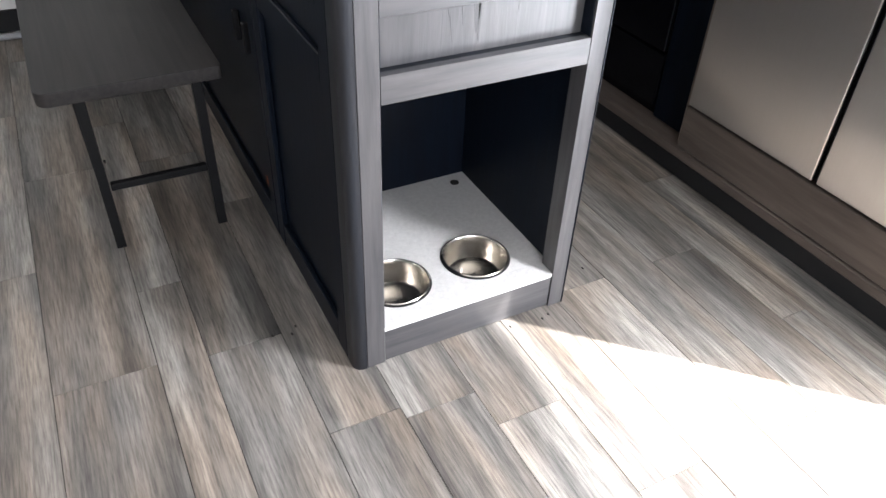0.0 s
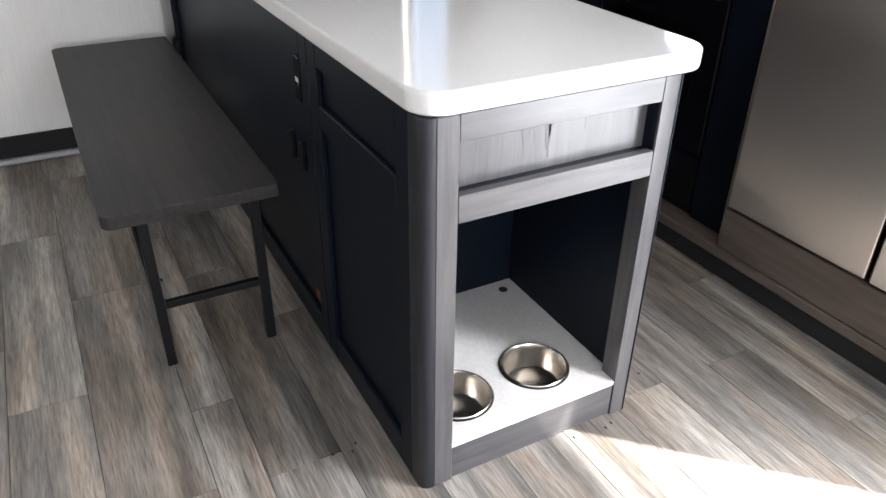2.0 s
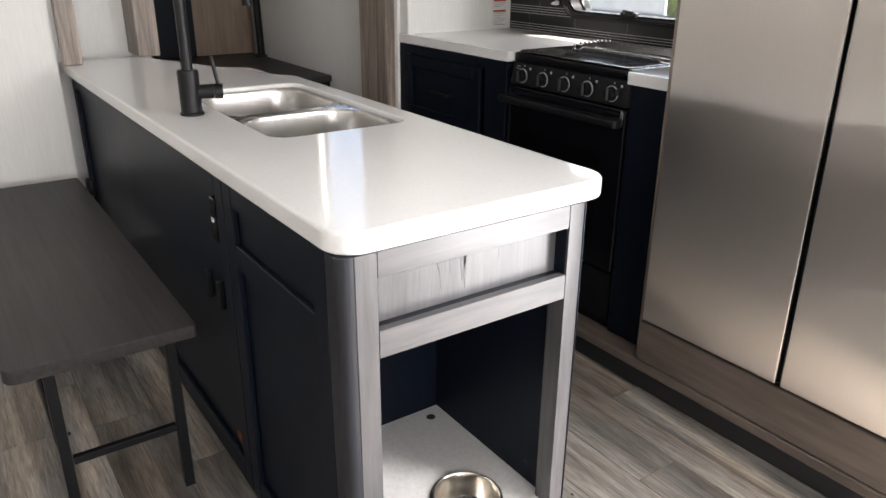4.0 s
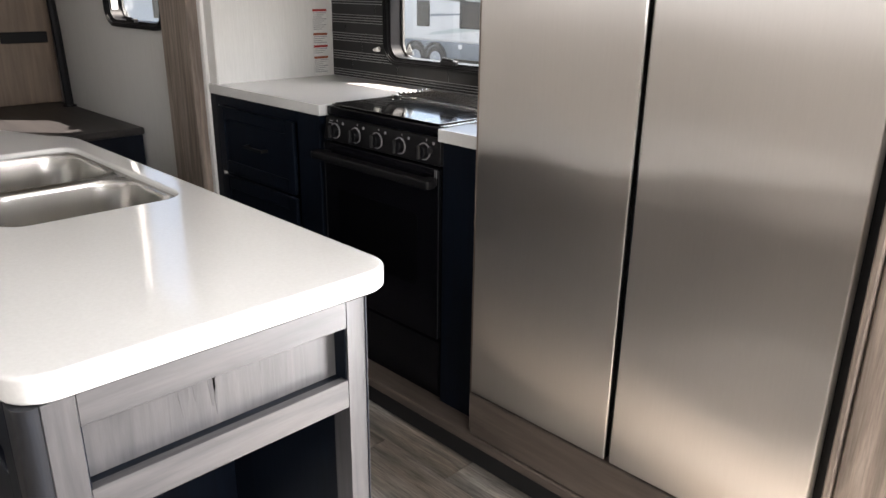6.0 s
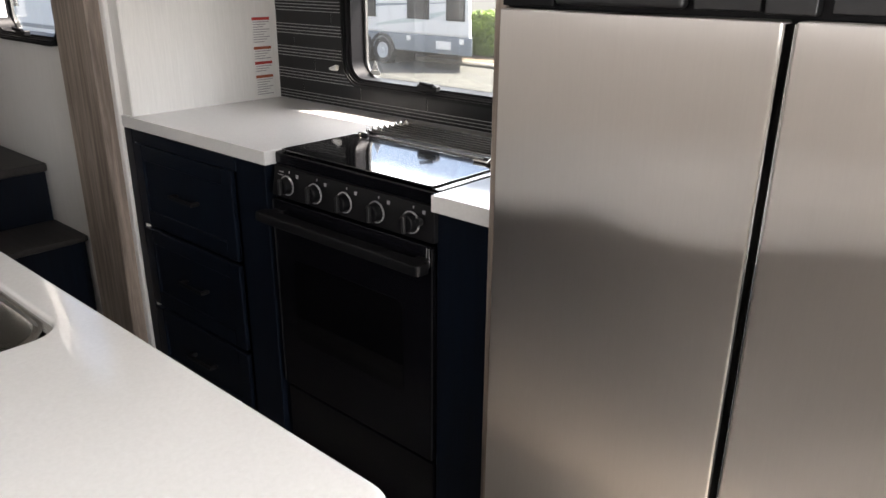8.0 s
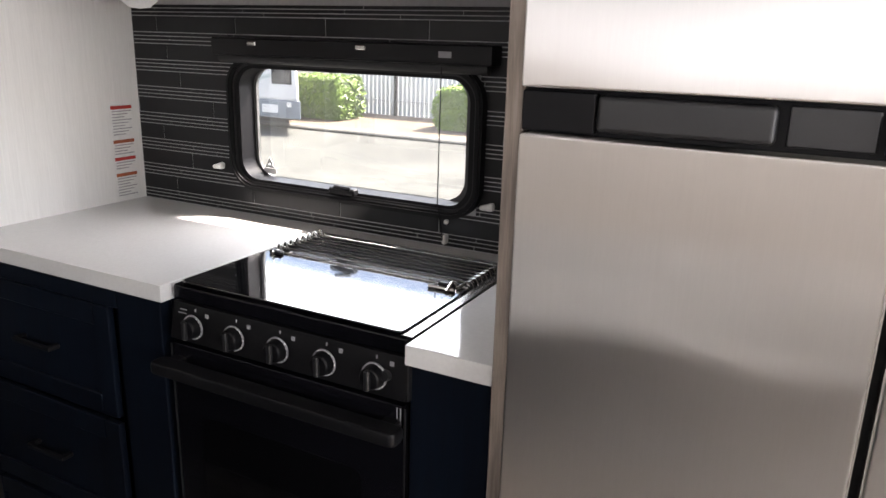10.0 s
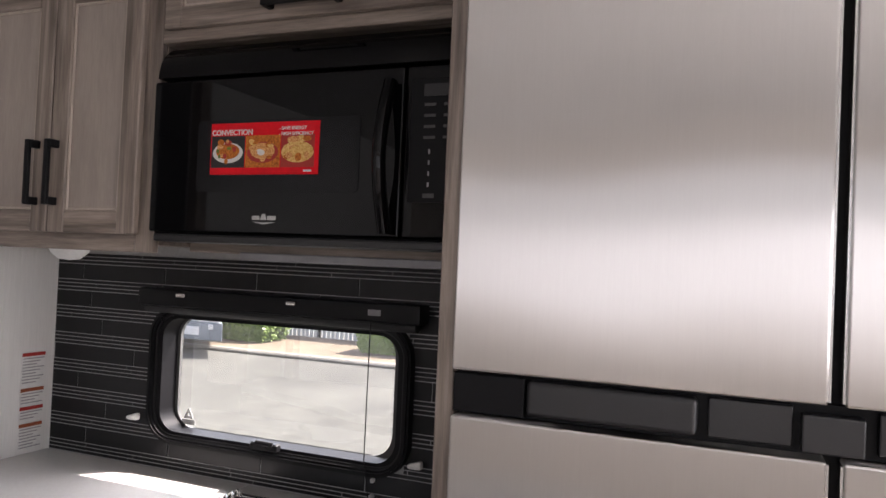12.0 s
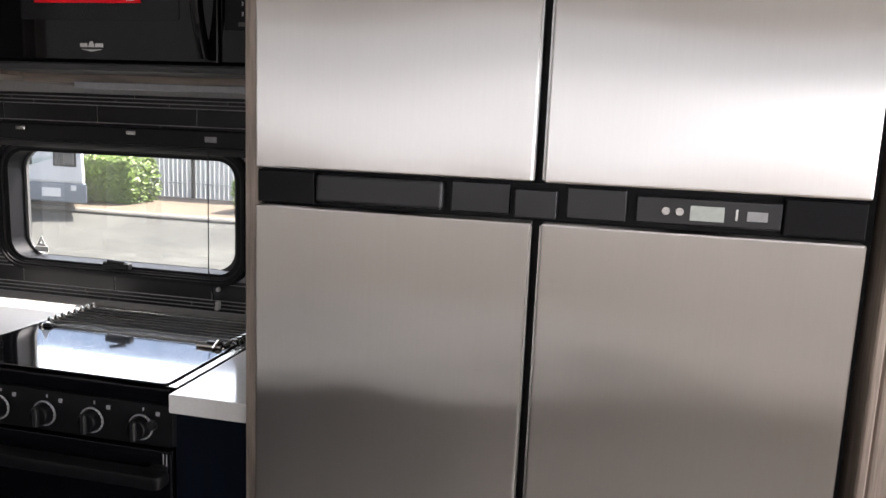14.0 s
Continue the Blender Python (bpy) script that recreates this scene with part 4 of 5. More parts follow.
part("side_sheet", box_bm(IX0 + 0.014, IX0 + 0.022, IY0 + 0.05, IY1, 0.0, IZ), M_NAVY, isl)
part("end_sheet", box_bm(IX0 + 0.022, 1.10, IY1 - 0.016, IY1, 0.0, IZ), M_NAVY, isl)


def side_frame(y0, y1, z_mid):
    """Shaker framing on the island's long side, which looks to -x."""
    w = 0.055
    for a, b, c, e in ((y0, y0 + w, 0.0, IZ), (y1 - w, y1, 0.0, IZ)):
        part("stile", box_bm(IX0, IX0 + 0.0135, a, b, c, e, 0.002), M_NAVY, isl)
    bands = [(0.0, 0.075), (IZ - 0.055, IZ)] + ([(z_mid - 0.03, z_mid + 0.03)] if z_mid else [])
    for c, e in bands:
        part("rail", box_bm(IX0 + 0.0005, IX0 + 0.0135, y0 + w, y1 - w, c, e, 0.002), M_NAVY, isl)


side_frame(IY0 + 0.051, 2.09, 0.70)
side_frame(2.092, IY1, 0)
part("side_knob", box_bm(IX0 - 0.020, IX0 + 0.0135, 3.83, 3.895, 0.365, 0.435, 0.012, 2), M_BLACK, isl, "black bench bracket")
part("outlet", box_bm(IX0 - 0.004, IX0 + 0.016, 2.148, 2.184, 0.70, 0.808, 0.003), M_GLOSS, isl, "black power outlet")
part("outlet_light", box_bm(IX0 - 0.0055, IX0 - 0.0042, 2.157, 2.173, 0.748, 0.758), M_PRINT_W, isl, "tiny white switch")
part("red_label", box_bm(IX0 + 0.0125, IX0 + 0.0139, 2.185, 2.215, 0.095, 0.125), M_ORANGE, isl, "small red label")
for y in (2.20, 2.29):
    part("hinge", box_bm(IX0 - 0.004, IX0 + 0.0135, y - 0.008, y + 0.008, 0.50, 0.58, 0.003), M_BLACK, isl, "black flap bracket")

for x, w, h in ((0.982, 0.022, 0.078), (1.002, 0.010, 0.050), (1.030, 0.016, 0.070), (1.036, 0.008, 0.088), (0.972, 0.006, 0.03), (1.12, 0.005, 0.04)):
    pts = [(-w / 2, 0.0), (w / 2, 0.0), (w * 0.42, -h * 0.5), (w * 0.1, -h), (-w * 0.1, -h * 0.96), (-w * 0.3, -h * 0.45)]
    part("grain_streak", moved(slab(pts, 0, 0.0004), Matrix.Translation((x, IY0 + 0.0358, 0.8215)) @ pose(0, 0, 0, 90, 0, 0)), M_NAVY_STREAK, isl, "dark tapering streak down from the panel's top edge")

# white board with two bowls
feeder = thing("feeding_shelf", (1.04, 1.8, 0.1), "white board with two round bowl cut-outs", "shelf")
PX0, PX1, PY0, PY1, PZ = 0.812, 1.2925, 1.570, 2.028, 0.108
BOWLS = ((0.908, 1.655), (1.132, 1.660))
R = 0.083
bm = bmesh.new()
xs = [PX0, (BOWLS[0][0] + BOWLS[1][0]) / 2, PX1]
n = 32
for (cx, cy), xa, xb in zip(BOWLS, xs, xs[1:]):
    def edge_point(a, cx=cx, cy=cy, xa=xa, xb=xb):
        dx, dy = math.cos(a), math.sin(a)
        ts = [((xb if dx > 0 else xa) - cx) / dx if abs(dx) > 1e-9 else 9, (((cy + 0.11) if dy > 0 else PY0) - cy) / dy if abs(dy) > 1e-9 else 9]
        t = min(ts)
        return cx + dx * t, cy + dy * t
    angles = sorted([2 * math.pi * k / n for k in range(n)] + [math.atan2(yy - cy, xx - cx) % (2 * math.pi) for xx in (xa, xb) for yy in (PY0, cy + 0.11)])
    inner = [bm.verts.new((cx + R * math.cos(a), cy + R * math.sin(a), PZ)) for a in angles]
    outer = [bm.verts.new((*edge_point(a), PZ)) for a in angles]
    for k in range(len(angles)):
        j = (k + 1) % len(angles)
        bm.faces.new((inner[k], outer[k], outer[j], inner[j]))
    q = [bm.verts.new((x, y, PZ)) for x, y in ((xa, cy + 0.11), (xb, cy + 0.11), (xb, PY1), (xa, PY1))]
    bm.faces.new(q)
for f in bm.faces:
    f.normal_update()
    if f.normal.z < 0:
        f.normal_flip()
down = bmesh.ops.extrude_face_region(bm, geom=bm.faces[:])
bmesh.ops.translate(bm, vec=(0, 0, -0.012), verts=[e for e in down["geom"] if isinstance(e, bmesh.types.BMVert)])
bmesh.ops.recalc_face_normals(bm, faces=bm.faces)
part("board", bm, M_PLATE, feeder, smooth=False)
part("front_edge", box_bm(PL + 0.0005, PR - 0.0005, IY0 + 0.003, PY0 - 0.0003, PZ - 0.012, PZ - 0.0002), M_PLATE, feeder)
part("finger_hole", moved(lathe([(0, 0.0006), (0.013, 0.0006), (0.013, 0)], 18), Matrix.Translation((1.245, 1.985, PZ))), M_GAP, feeder, "dark finger hole")
for x, y in BOWLS:
    bowl = thing("pet_bowl", (x, y, PZ - 0.06), "round stainless steel pet bowl set in the board", "bowl", "pet bowls")
    part("gasket", moved(lathe([(0.0855, 0.0004), (0.0855, 0.0025), (0.0885, 0.0025), (0.0895, 0.0004)], 40), Matrix.Translation((x, y, PZ))), M_BLACK, bowl, "thin dark gasket")
    part("rim", moved(lathe([(0.0795, 0.003), (0.081, 0.0062), (0.0835, 0.0066), (0.0855, 0.0045), (0.0855, 0.0005)], 40), Matrix.Translation((x, y, PZ))), M_CHROME, bowl, "polished rolled rim")
    part("bowl_body", moved(lathe([(0.0815, 0.0045), (0.079, 0.003), (0.077, -0.004), (0.0745, -0.030), (0.0735, -0.033), (0.071, -0.045), (0.067, -0.055), (0.060, -0.0595), (0.040, -0.0600), (0.037, -0.0585), (0, -0.0585)], 40), Matrix.Translation((x, y, PZ))), M_CHROME, bowl, "polished steel bowl")

# island top with its sink
itop = thing("island_worktop", (1.07, 2.6, IZ), "white solid-surface island top with rounded corners", "worktop")
TX0, TX1, TY0, TY1, TZ = 0.742, 1.390, 1.5145, 3.955, 0.916
SXA, SXB, SYA, SYB = 0.930, 1.322, 2.205, 2.965


def arc_pts(cx, cy, r, a0, a1, k=8):
    return [(cx + r * math.cos(radians(a0 + (a1 - a0) * i / k)), cy + r * math.sin(radians(a0 + (a1 - a0) * i / k))) for i in range(k + 1)]


rr = 0.062
outer_pts = arc_pts(TX0 + rr, TY0 + rr, rr, 180, 270) + arc_pts(TX1 - rr, TY0 + rr, rr, 270, 360) + arc_pts(TX1 - 0.16, 3.06, 0.16, 0, 48) + [(1.13, 3.72), (1.03, TY1), (TX0 - 0.02, TY1)]
hole = [(x + (SXA + SXB) / 2, y + (SYA + SYB) / 2) for x, y in outline(SXB - SXA, SYB - SYA, [0.055] * 4, 8)]
bm = bmesh.new()
ov = [bm.verts.new((x, y, TZ)) for x, y in outer_pts]
hv = [bm.verts.new((x, y, TZ)) for x, y in hole]
oe = [bm.edges.new((ov[k], ov[(k + 1) % len(ov)])) for k in range(len(ov))]
he = [bm.edges.new((hv[k], hv[(k + 1) % len(hv)])) for k in range(len(hv))]
bmesh.ops.triangle_fill(bm, use_beauty=True, use_dissolve=False, edges=oe + he, normal=(0, 0, 1))
for f in bm.faces:
    if f.normal.z < 0:
        f.normal_flip()
down = bmesh.ops.extrude_face_region(bm, geom=bm.faces[:])
bmesh.ops.translate(bm, vec=(0, 0, -(TZ - IZ - 0.001)), verts=[e for e in down["geom"] if isinstance(e, bmesh.types.BMVert)])
bmesh.ops.recalc_face_normals(bm, faces=bm.faces)
rim = [e for e in bm.edges if len(e.link_faces) == 2 and abs(abs(e.link_faces[0].normal.z) - abs(e.link_faces[1].normal.z)) > 0.5]
bmesh.ops.bevel(bm, geom=rim, offset=0.007, segments=3, affect="EDGES", profile=0.5)
part("slab", bm, M_QUARTZ, itop)

sink = thing("double_sink", (1.13, 2.58, TZ - 0.2), "double-bowl stainless steel undermount sink", "sink")


def sink_bowl(y0, y1, depth):
    """A pan open to the top, with rounded corners and a fillet to its floor."""
    xa, xb = SXA + 0.012, SXB - 0.016
    w, h, cx, cy = xb - xa, y1 - y0, (xa + xb) / 2, (y0 + y1) / 2
    bm = bmesh.new()
    rows = []
    for inset, z in ((-0.012, 0.0), (0.0, -0.002), (0.005, -0.012), (0.014, -depth + 0.05), (0.022, -depth + 0.018), (0.045, -depth), (0.12, -depth - 0.003)):
        r = 0.085 if inset < 0.1 else 0.03
        rows.append([bm.verts.new((cx + x, cy + y, TZ - 0.012 + z)) for x, y in outline(w - 2 * inset, h - 2 * inset, [min(r, (h - 2 * inset) / 2 - 0.001)] * 4, 8)])
    for a, b in zip(rows, rows[1:]):
        for k in range(len(a)):
            j = (k + 1) % len(a)
            bm.faces.new((a[k], a[j], b[j], b[k]))
    bm.faces.new(rows[-1])
    bmesh.ops.recalc_face_normals(bm, faces=bm.faces)
    bmesh.ops.reverse_faces(bm, faces=bm.faces)
    return bm, (cx, cy)


for y0, y1, dp in ((2.222, 2.530, 0.18), (2.568, 2.948, 0.18)):
    bm, (cx, cy) = sink_bowl(y0, y1, dp)
    b = part("bowl", bm, M_STEEL, sink, "brushed steel bowl")
    part("drain", moved(lathe([(0, 0.001), (0.028, 0.001), (0.036, 0.004), (0.042, 0.002), (0.043, 0)], 24), Matrix.Translation((cx, cy, TZ - dp - 0.014))), M_CHROME, b, "round steel drain")
ZF = TZ - 0.0125
part("flange", merge(box_bm(SXA - 0.01, SXB + 0.01, 2.531, 2.567, ZF - 0.004, ZF), box_bm(SXB - 0.016, SXB + 0.01, SYA - 0.01, SYB + 0.01, ZF - 0.004, ZF - 0.0004),
                     box_bm(SXA - 0.01, SXA + 0.012, SYA - 0.01, SYB + 0.01, ZF - 0.004, ZF - 0.0004), box_bm(SXA, SXB, SYA - 0.01, 2.222, ZF - 0.004, ZF - 0.0008),
                     box_bm(SXA, SXB, 2.948, SYB + 0.01, ZF - 0.004, ZF - 0.0008)), M_STEEL, sink, "steel flange and divider")

tap = thing("kitchen_faucet", (0.851, 2.607, TZ), "matte black high-arc kitchen faucet with a side lever", "faucet")
fx, fy = 0.851, 2.607
part("base", moved(lathe([(0, 0), (0.033, 0), (0.033, 0.006), (0.029, 0.010), (0.029, 0.118), (0.026, 0.124), (0, 0.124)], 28), Matrix.Translation((fx, fy, TZ))), M_BLACK, tap)
neck = [(fx, fy, TZ + 0.12), (fx, fy, TZ + 0.33)] + [(fx + 0.055 - 0.055 * math.cos(radians(a)), fy + 0.012 * a / 90, TZ + 0.33 + 0.055 * math.sin(radians(a))) for a in (20, 40, 60, 80, 90)]
neck += [(fx + 0.15, fy + 0.035, TZ + 0.383)] + [(fx + 0.15 + 0.05 * math.sin(radians(a)), fy + 0.045, TZ + 0.333 + 0.05 * math.cos(radians(a))) for a in (15, 35, 55, 75, 90)] + [(fx + 0.205, fy + 0.046, TZ + 0.285)]
part("neck", tube(neck, 0.0155, 14), M_BLACK, tap)
part("side_valve", merge(tube([(fx + 0.02, fy - 0.005, TZ + 0.062), (fx + 0.062, fy - 0.02, TZ + 0.062)], 0.020, 18), tube([(fx + 0.063, fy - 0.0205, TZ + 0.062), (fx + 0.085, fy - 0.028, TZ + 0.062)], 0.0215, 18)), M_BLACK, tap)
part("lever", tube([(fx + 0.074, fy - 0.024, TZ + 0.08), (fx + 0.062, fy - 0.02, TZ + 0.16)], 0.0055, 10), M_BLACK, tap, "slim lever")

# ---- bench beside the island ----
bench = thing("folding_bench", (0.48, 2.9, 0), "dark grey wood bench top on folding black metal legs", "bench")
bx0, bx1, by0, by1 = 0.252, 0.676, 2.172, 3.70
part("seat", moved(slab(outline(bx1 - bx0, by1 - by0, [0.03, 0.012, 0.012, 0.03], 5), 0.457, 0.492, 0.003, 2), Matrix.Translation(((bx0 + bx1) / 2, (by0 + by1) / 2, 0))), M_BENCH, bench)
for yy in (2.225, 3.56):
    for x in (0.342, 0.617):
        part("leg", box_bm(x - 0.0125, x + 0.0125, yy - 0.0125, yy + 0.0125, 0.0, 0.456, 0.002), M_BLACK, bench)
    part("crossbar", box_bm(0.357, 0.604, yy - 0.010, yy + 0.010, 0.180, 0.200, 0.002), M_BLACK, bench)
    part("top_bar", box_bm(0.357, 0.604, yy - 0.010, yy + 0.010, 0.436, 0.456, 0.002), M_BLACK, bench)
part("stay", tube([(0.335, 2.24, 0.235), (0.325, 2.42, 0.45)], 0.006, 8), M_BLACK, bench, "thin folding stay")
part("bolt", moved(lathe([(0, 0.006), (0.004, 0.005), (0.006, 0)], 10), Matrix.Translation((0.357, 2.225, 0.265)) @ pose(0, 0, 0, 0, 90, 0)), M_CHROME, bench, "bright bolt head")

random.seed(21)
for k in range(7):
    x, y = random.choice(((1.08, 1.50), (0.62, 1.72), (1.45, 1.62), (1.2, 1.49)))
    x, y = x + random.uniform(-0.06, 0.06), y + random.uniform(-0.02, 0.012)
    c = thing("floor_crumb", (x, y, 0), "tiny dark crumb lying on the plank floor", "crumb", "crumbs on the floor")
    part("bit", moved(lathe([(0, 0.0025), (0.0022, 0.0015), (0.003, 0)], 6), Matrix.Translation((x, y, 0.0002)) @ Matrix.Diagonal((1, 1.8, 1, 1))), M_GAP, c)

# ---- outside ----
G = -0.9
structure("ground", box_bm(-400, 400, -400, 400, G - 0.3, G), M_ASPHALT, "sun-bleached asphalt yard", "ground")
structure("kerb", box_bm(16.6, 16.85, -30, 40, G + 0.001, G + 0.11, 0.04), M_CONCRETE, "pale concrete kerb", "kerb")
structure("verge", box_bm(16.86, 21.5, -30, 40, G + 0.001, G + 0.10), M_DIRT, "dry brown planting strip", "ground")
random.seed(5)


def hedge(cx, cy, w, h, dep):
    ob = thing("hedge", (cx, cy, G + 0.1), "clipped bright green box hedge on the verge", "hedge", "hedges by the fence")
    verts, faces = [], []
    for k in range(6500):
        u, v, t = random.uniform(-1, 1), random.uniform(0, 1), random.uniform(-1, 1)
        side = random.random()
        if side < 0.4:
            u = -1
        elif side < 0.55:
            u = 1
        elif side < 0.8:
            v = 1
        else:
            t = random.choice((-1, 1))
        wob = 1 + 0.09 * noise.noise(Vector((u * 2 + cx, t * 2 + cy, v * 3)))
        s = random.uniform(0.93, 1.03) * wob
        bulge = 0.86 + 0.14 * math.sin(math.pi * min(1, v * 0.9 + 0.08))
        p = Vector((cx + u * dep / 2 * s * bulge, cy + t * w / 2 * s * bulge, G + 0.1 + 0.04 + v * h * s))
        a = Vector((random.uniform(-1, 1), random.uniform(-1, 1), random.uniform(-1, 1))).normalized()
        b = a.orthogonal().normalized()
        i = len(verts)
        verts += [p + a * 0.07, p + b * 0.035, p - a * 0.07, p - b * 0.035]
        faces.append((i, i + 1, i + 2, i + 3))
    me = bpy.data.meshes.new("leaves")
    me.from_pydata(verts, [], faces)
    me.materials.append(M_LEAF)
    lv = tagged(new("leaves", me), kind="stuff")
    lv.parent = ob
    lv.location = -Vector(ob.location)
    part("core", box_bm(cx - dep * 0.38, cx + dep * 0.38, cy - w * 0.38, cy + w * 0.38, G + 0.101, G + h * 0.9, 0.1, 2), M_LEAF, ob)


hedge(18.6, 14.4, 1.75, 1.12, 1.3)
hedge(18.6, 9.75, 1.7, 1.0, 1.3)
fence = thing("metal_fence", (20.5, 10, G + 0.1), "tall grey metal picket fence behind the hedges", "fence")
for k in range(92):
    y = 2.0 + 0.15 * k
    part("picket", box_bm(20.5, 20.53, y - 0.062, y + 0.062, G + 0.1, G + 2.3), M_FENCE, fence)
for k in range(6):
    part("post", box_bm(20.42, 20.49, 3.76 + 2.37 * k - 0.05, 3.76 + 2.37 * k + 0.05, G + 0.1, G + 2.4), M_BLACK, fence, "dark steel post")
for z in (0.5, 1.36, 1.9):
    part("fence_rail", box_bm(20.46, 20.499, 2.0, 15.9, G + z, G + z + 0.06), M_FENCE, fence)

home = thing("motorhome", (16.7, 17.5, G), "white motorhome with a grey lower half parked beside the verge", "vehicle")
hx0, hx1, hy0, hy1 = 15.5, 17.9, 12.95, 22.5
body = box_bm(hx0, hx1, hy0, hy1, G + 0.78, G + 3.3, 0.14, 3)
for v in body.verts:
    if v.co.y < hy0 + 0.6:
        v.co.y += (v.co.x - hx0) * 0.85 + (0.1 if v.co.z > G + 1.6 else 0)
part("body", body, M_RV_WHITE, home)
skirt = box_bm(hx0 - 0.012, hx1 + 0.012, hy0 - 0.03, hy1, G + 0.40, G + 0.84, 0.04, 2)
for v in skirt.verts:
    if v.co.y < hy0 + 0.6:
        v.co.y += (v.co.x - hx0) * 0.85
part("lower_body", skirt, M_RV_GREY, home, "grey lower half")
for k in range(3):
    stripe = slab([(13.3 + 0.1 * k, 0.95 + 0.16 * k), (13.5 + 0.1 * k, 0.95 + 0.16 * k), (16.2, 0.52 + 0.5 * k), (16.4, 0.44 + 0.5 * k), (14.6, 0.62 + 0.42 * k)], 0, 0.01)
    part("stripe", moved(stripe, Matrix(((0, 0, -1, hx0), (1, 0, 0, 0), (0, 1, 0, G + 0.55), (0, 0, 0, 1)))), M_RV_GREY if k == 1 else M_RV_STRIPE, home, "sweeping stripe")
for y, w in ((13.2, 0.55), (14.38, 0.72), (16.33, 0.47), (18.6, 0.9), (20.4, 0.9)):
    win = part("side_window", box_bm(hx0 - 0.03, hx0 - 0.002, y, y + w, G + 1.25, G + 1.88, 0.012, 2), M_DARKGLASS, home, "dark side window")
    part("window_rim", box_bm(hx0 - 0.018, hx0 - 0.0015, y - 0.03, y + w + 0.03, G + 1.22, G + 1.91, 0.006), M_PLASTIC, win)
part("hatch", box_bm(hx0 - 0.03, hx0 - 0.012, 13.6, 14.1, G + 0.52, G + 0.72, 0.006), M_PRINT_W, home, "white hatch plate")
for y in (13.18, 15.0, 18.2):
    part("marker_light", box_bm(hx0 - 0.035, hx0 - 0.012, y, y + 0.14, G + 0.68, G + 0.80, 0.008), M_LAMP, home, "pale marker lamp")
for y in (16.05, 16.87):
    wheel = part("wheel", moved(lathe([(0, 0.02), (0.2, 0.02), (0.23, 0.0), (0.34, 0.0), (0.36, 0.04), (0.36, 0.2), (0.34, 0.24), (0, 0.24)], 28), Matrix.Translation((hx0 - 0.03, y, G + 0.36)) @ pose(0, 0, 0, 0, 90, 0)), M_TYRE, home, "black tyre")
    part("rim", moved(lathe([(0, -0.012), (0.05, -0.012), (0.07, 0.004), (0.17, 0.004), (0.2, -0.012), (0.215, 0.01), (0, 0.012)], 24), Matrix.Translation((hx0 - 0.03, y, G + 0.36)) @ pose(0, 0, 0, 0, 90, 0)), M_FENCE, wheel, "pale spoked rim")
    part("fender", moved(slab([(0.46 * math.cos(radians(q)), 0.46 * math.sin(radians(q))) for q in range(0, 181, 15)] + [(0.385 * math.cos(radians(q)), 0.385 * math.sin(radians(q))) for q in range(180, -1, -15)], 0, 0.05), Matrix(((0, 0, -1, hx0), (1, 0, 0, y), (0, 1, 0, G + 0.36), (0, 0, 0, 1)))), M_TYRE, home, "black wheel arch")
part("axle_beam", box_bm(hx0 + 0.3, hx1 - 0.3, 15.9, 17.1, G + 0.001, G + 0.42), M_TYRE, home)

trailer = thing("travel_trailer", (8.0, 14.5, G), "white travel trailer with a grey stripe parked alongside", "vehicle")
part("body", box_bm(6.6, 9.0, 10.8, 19.0, G + 0.55, G + 3.3, 0.12, 3), M_RV_WHITE, trailer)
for z in (1.1, 1.35, 2.6):
    part("stripe", box_bm(6.594, 6.6, 11.1, 18.7, G + z, G + z + 0.07), M_RV_GREY, trailer, "grey stripe")
for y in (11.4, 13.2, 16.6):
    part("side_window", box_bm(6.588, 6.6, y, y + 0.9, G + 1.7, G + 2.3, 0.004), M_DARKGLASS, trailer)
for y in (13.2, 14.1):
    part("wheel", moved(lathe([(0, 0.0), (0.2, 0.0), (0.34, 0.02), (0.36, 0.06), (0.36, 0.2), (0, 0.2)], 24), Matrix.Translation((6.62, y, G + 0.36)) @ pose(0, 0, 0, 0, 90, 0)), M_TYRE, trailer)

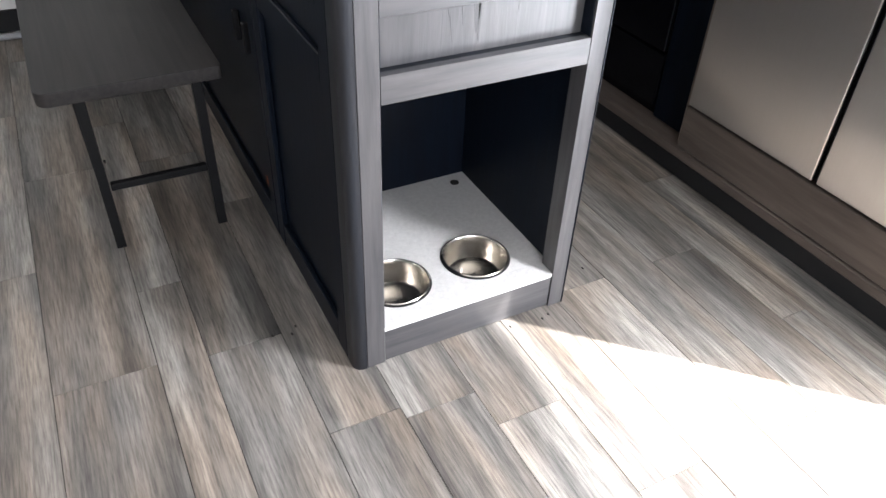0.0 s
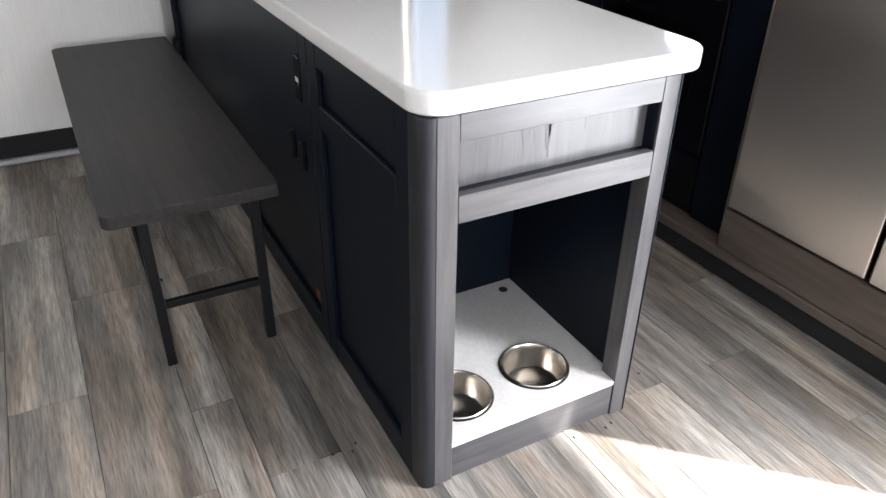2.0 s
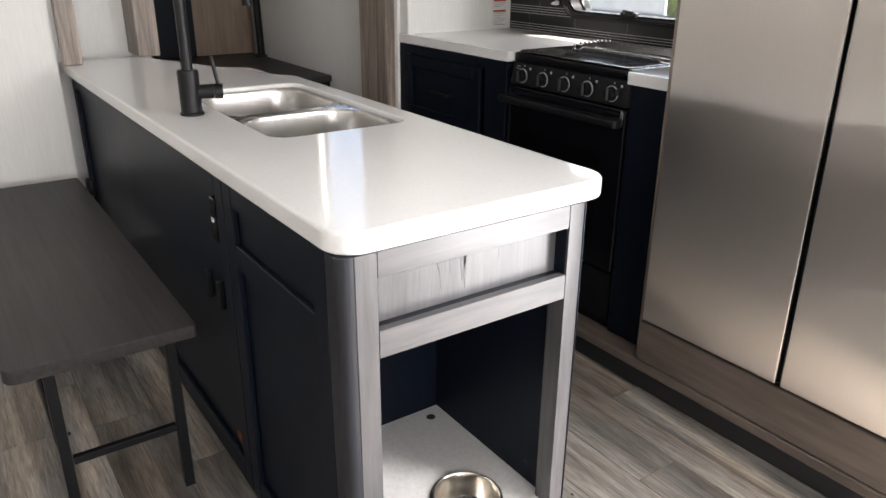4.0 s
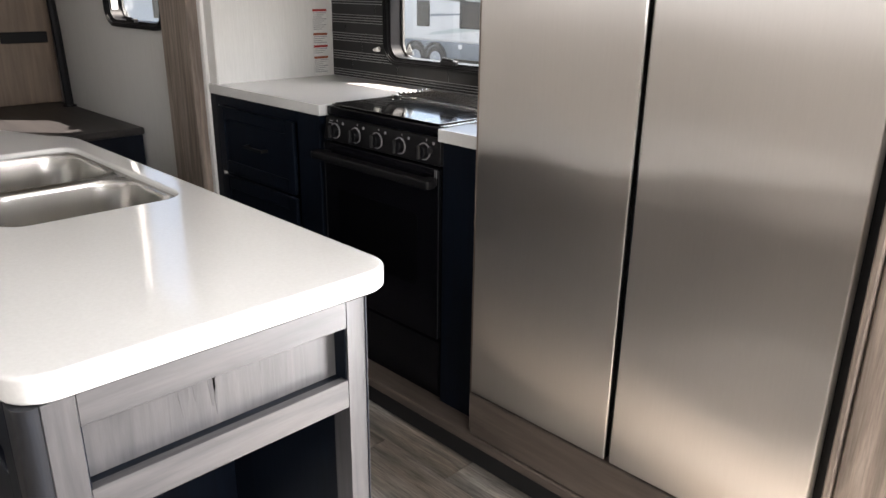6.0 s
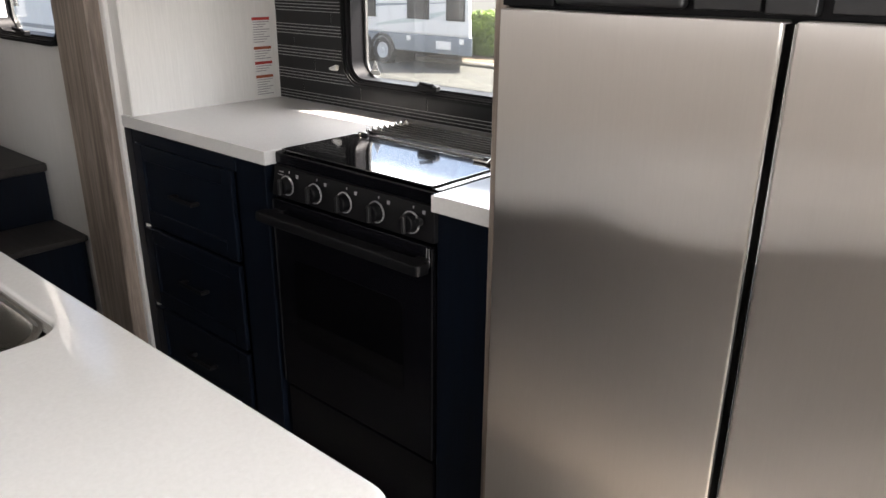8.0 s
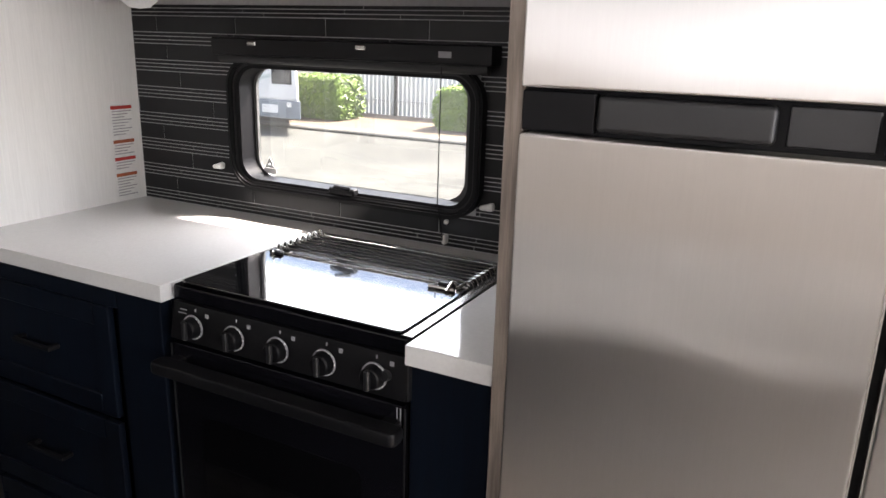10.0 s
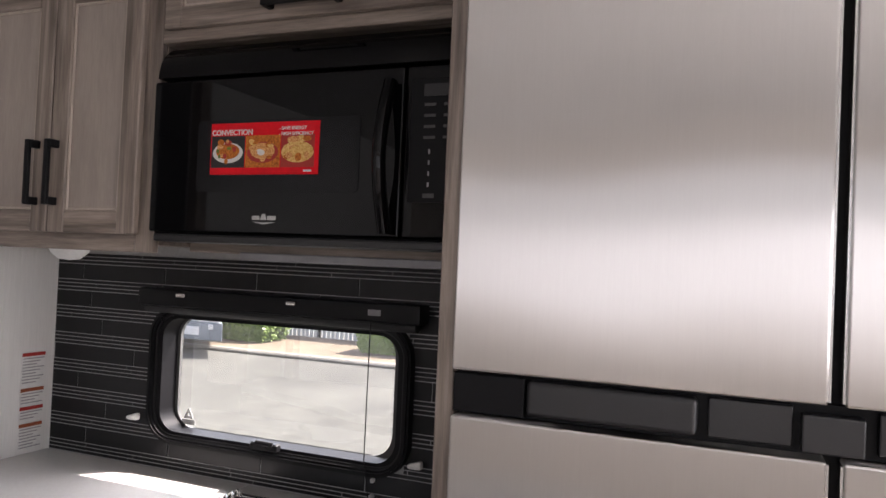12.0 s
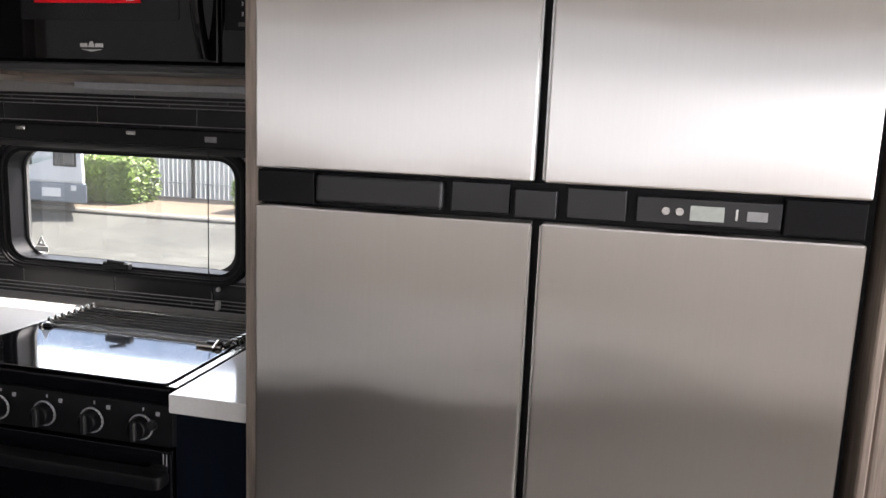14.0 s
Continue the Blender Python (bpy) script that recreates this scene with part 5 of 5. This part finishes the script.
# ---- tiles of the back wall ----
back = [o for o in scene.objects if o.name == "slide_wall_back"][0]
TILE_Y0, TILE_Y1, TX = 1.906, 3.363, 2.620
HOLE = (WY0 - 0.012, WY1 + 0.012, WZ0 - 0.012, WZ1 + 0.012)


def tile(y0, y1, z0, z1):
    """One tile, cut round the window."""
    bits = [(y0, y1, z0, z1)]
    a, b, c, e = HOLE
    if y0 < b and y1 > a and z0 < e and z1 > c:
        bits = [q for q in ((y0, a, z0, z1), (b, y1, z0, z1), (max(y0, a), min(y1, b), z0, c), (max(y0, a), min(y1, b), e, z1)) if q[1] - q[0] > 0.006 and q[3] - q[2] > 0.004]
    for p, q, r, s in bits:
        part("tile", box_bm(TX, 2.6226, p, q, r, s, 0.0006), M_TILE, back, smooth=False)


random.seed(3)
z = CT + 0.002
while z < 1.60:
    for h, length in ((0.0105, 0.42), (0.0105, 0.33), (0.0105, 0.5), (0.046, 0.30)):
        y = TILE_Y0 - random.uniform(0, length)
        while y < TILE_Y1:
            p, q = max(TILE_Y0, y), min(TILE_Y1, y + length)
            if q - p > 0.01 and z + h < 1.606:
                tile(p, q - 0.0026, z, z + h - 0.0026)
            y += length
        z += h

# ---- floor planks ----
EDGES = (-1.60, -1.43, -1.26, -1.06, -0.95, -0.78, -0.61, -0.44, -0.27, -0.06, 0.125, 0.346, 0.456, 0.632, 0.797, 0.967, 1.137, 1.307, 1.48, 1.64, 1.797, 1.882, 2.05)
JOINTS = {10: 1.737, 11: 2.010, 12: 1.714, 13: 1.382, 14: 0.42, 15: 1.248, 9: 2.20, 17: 0.62, 20: 1.223, 18: 1.9}
random.seed(11)
for k, (xa, xb) in enumerate(zip(EDGES, EDGES[1:])):
    lengths = 0.93
    y = JOINTS.get(k, random.uniform(0, 1))
    while y > -3.0:
        y -= lengths
    while y < 5.4:
        p, q = max(-3.0, y), min(5.4, y + lengths)
        if q - p > 0.02:
            part("plank", box_bm(xa + 0.0008, xb - 0.0008, p + 0.0008, q - 0.0008, -0.0035, 0.0, 0.0005), M_PLANK, floor_base, smooth=False)
        y += lengths
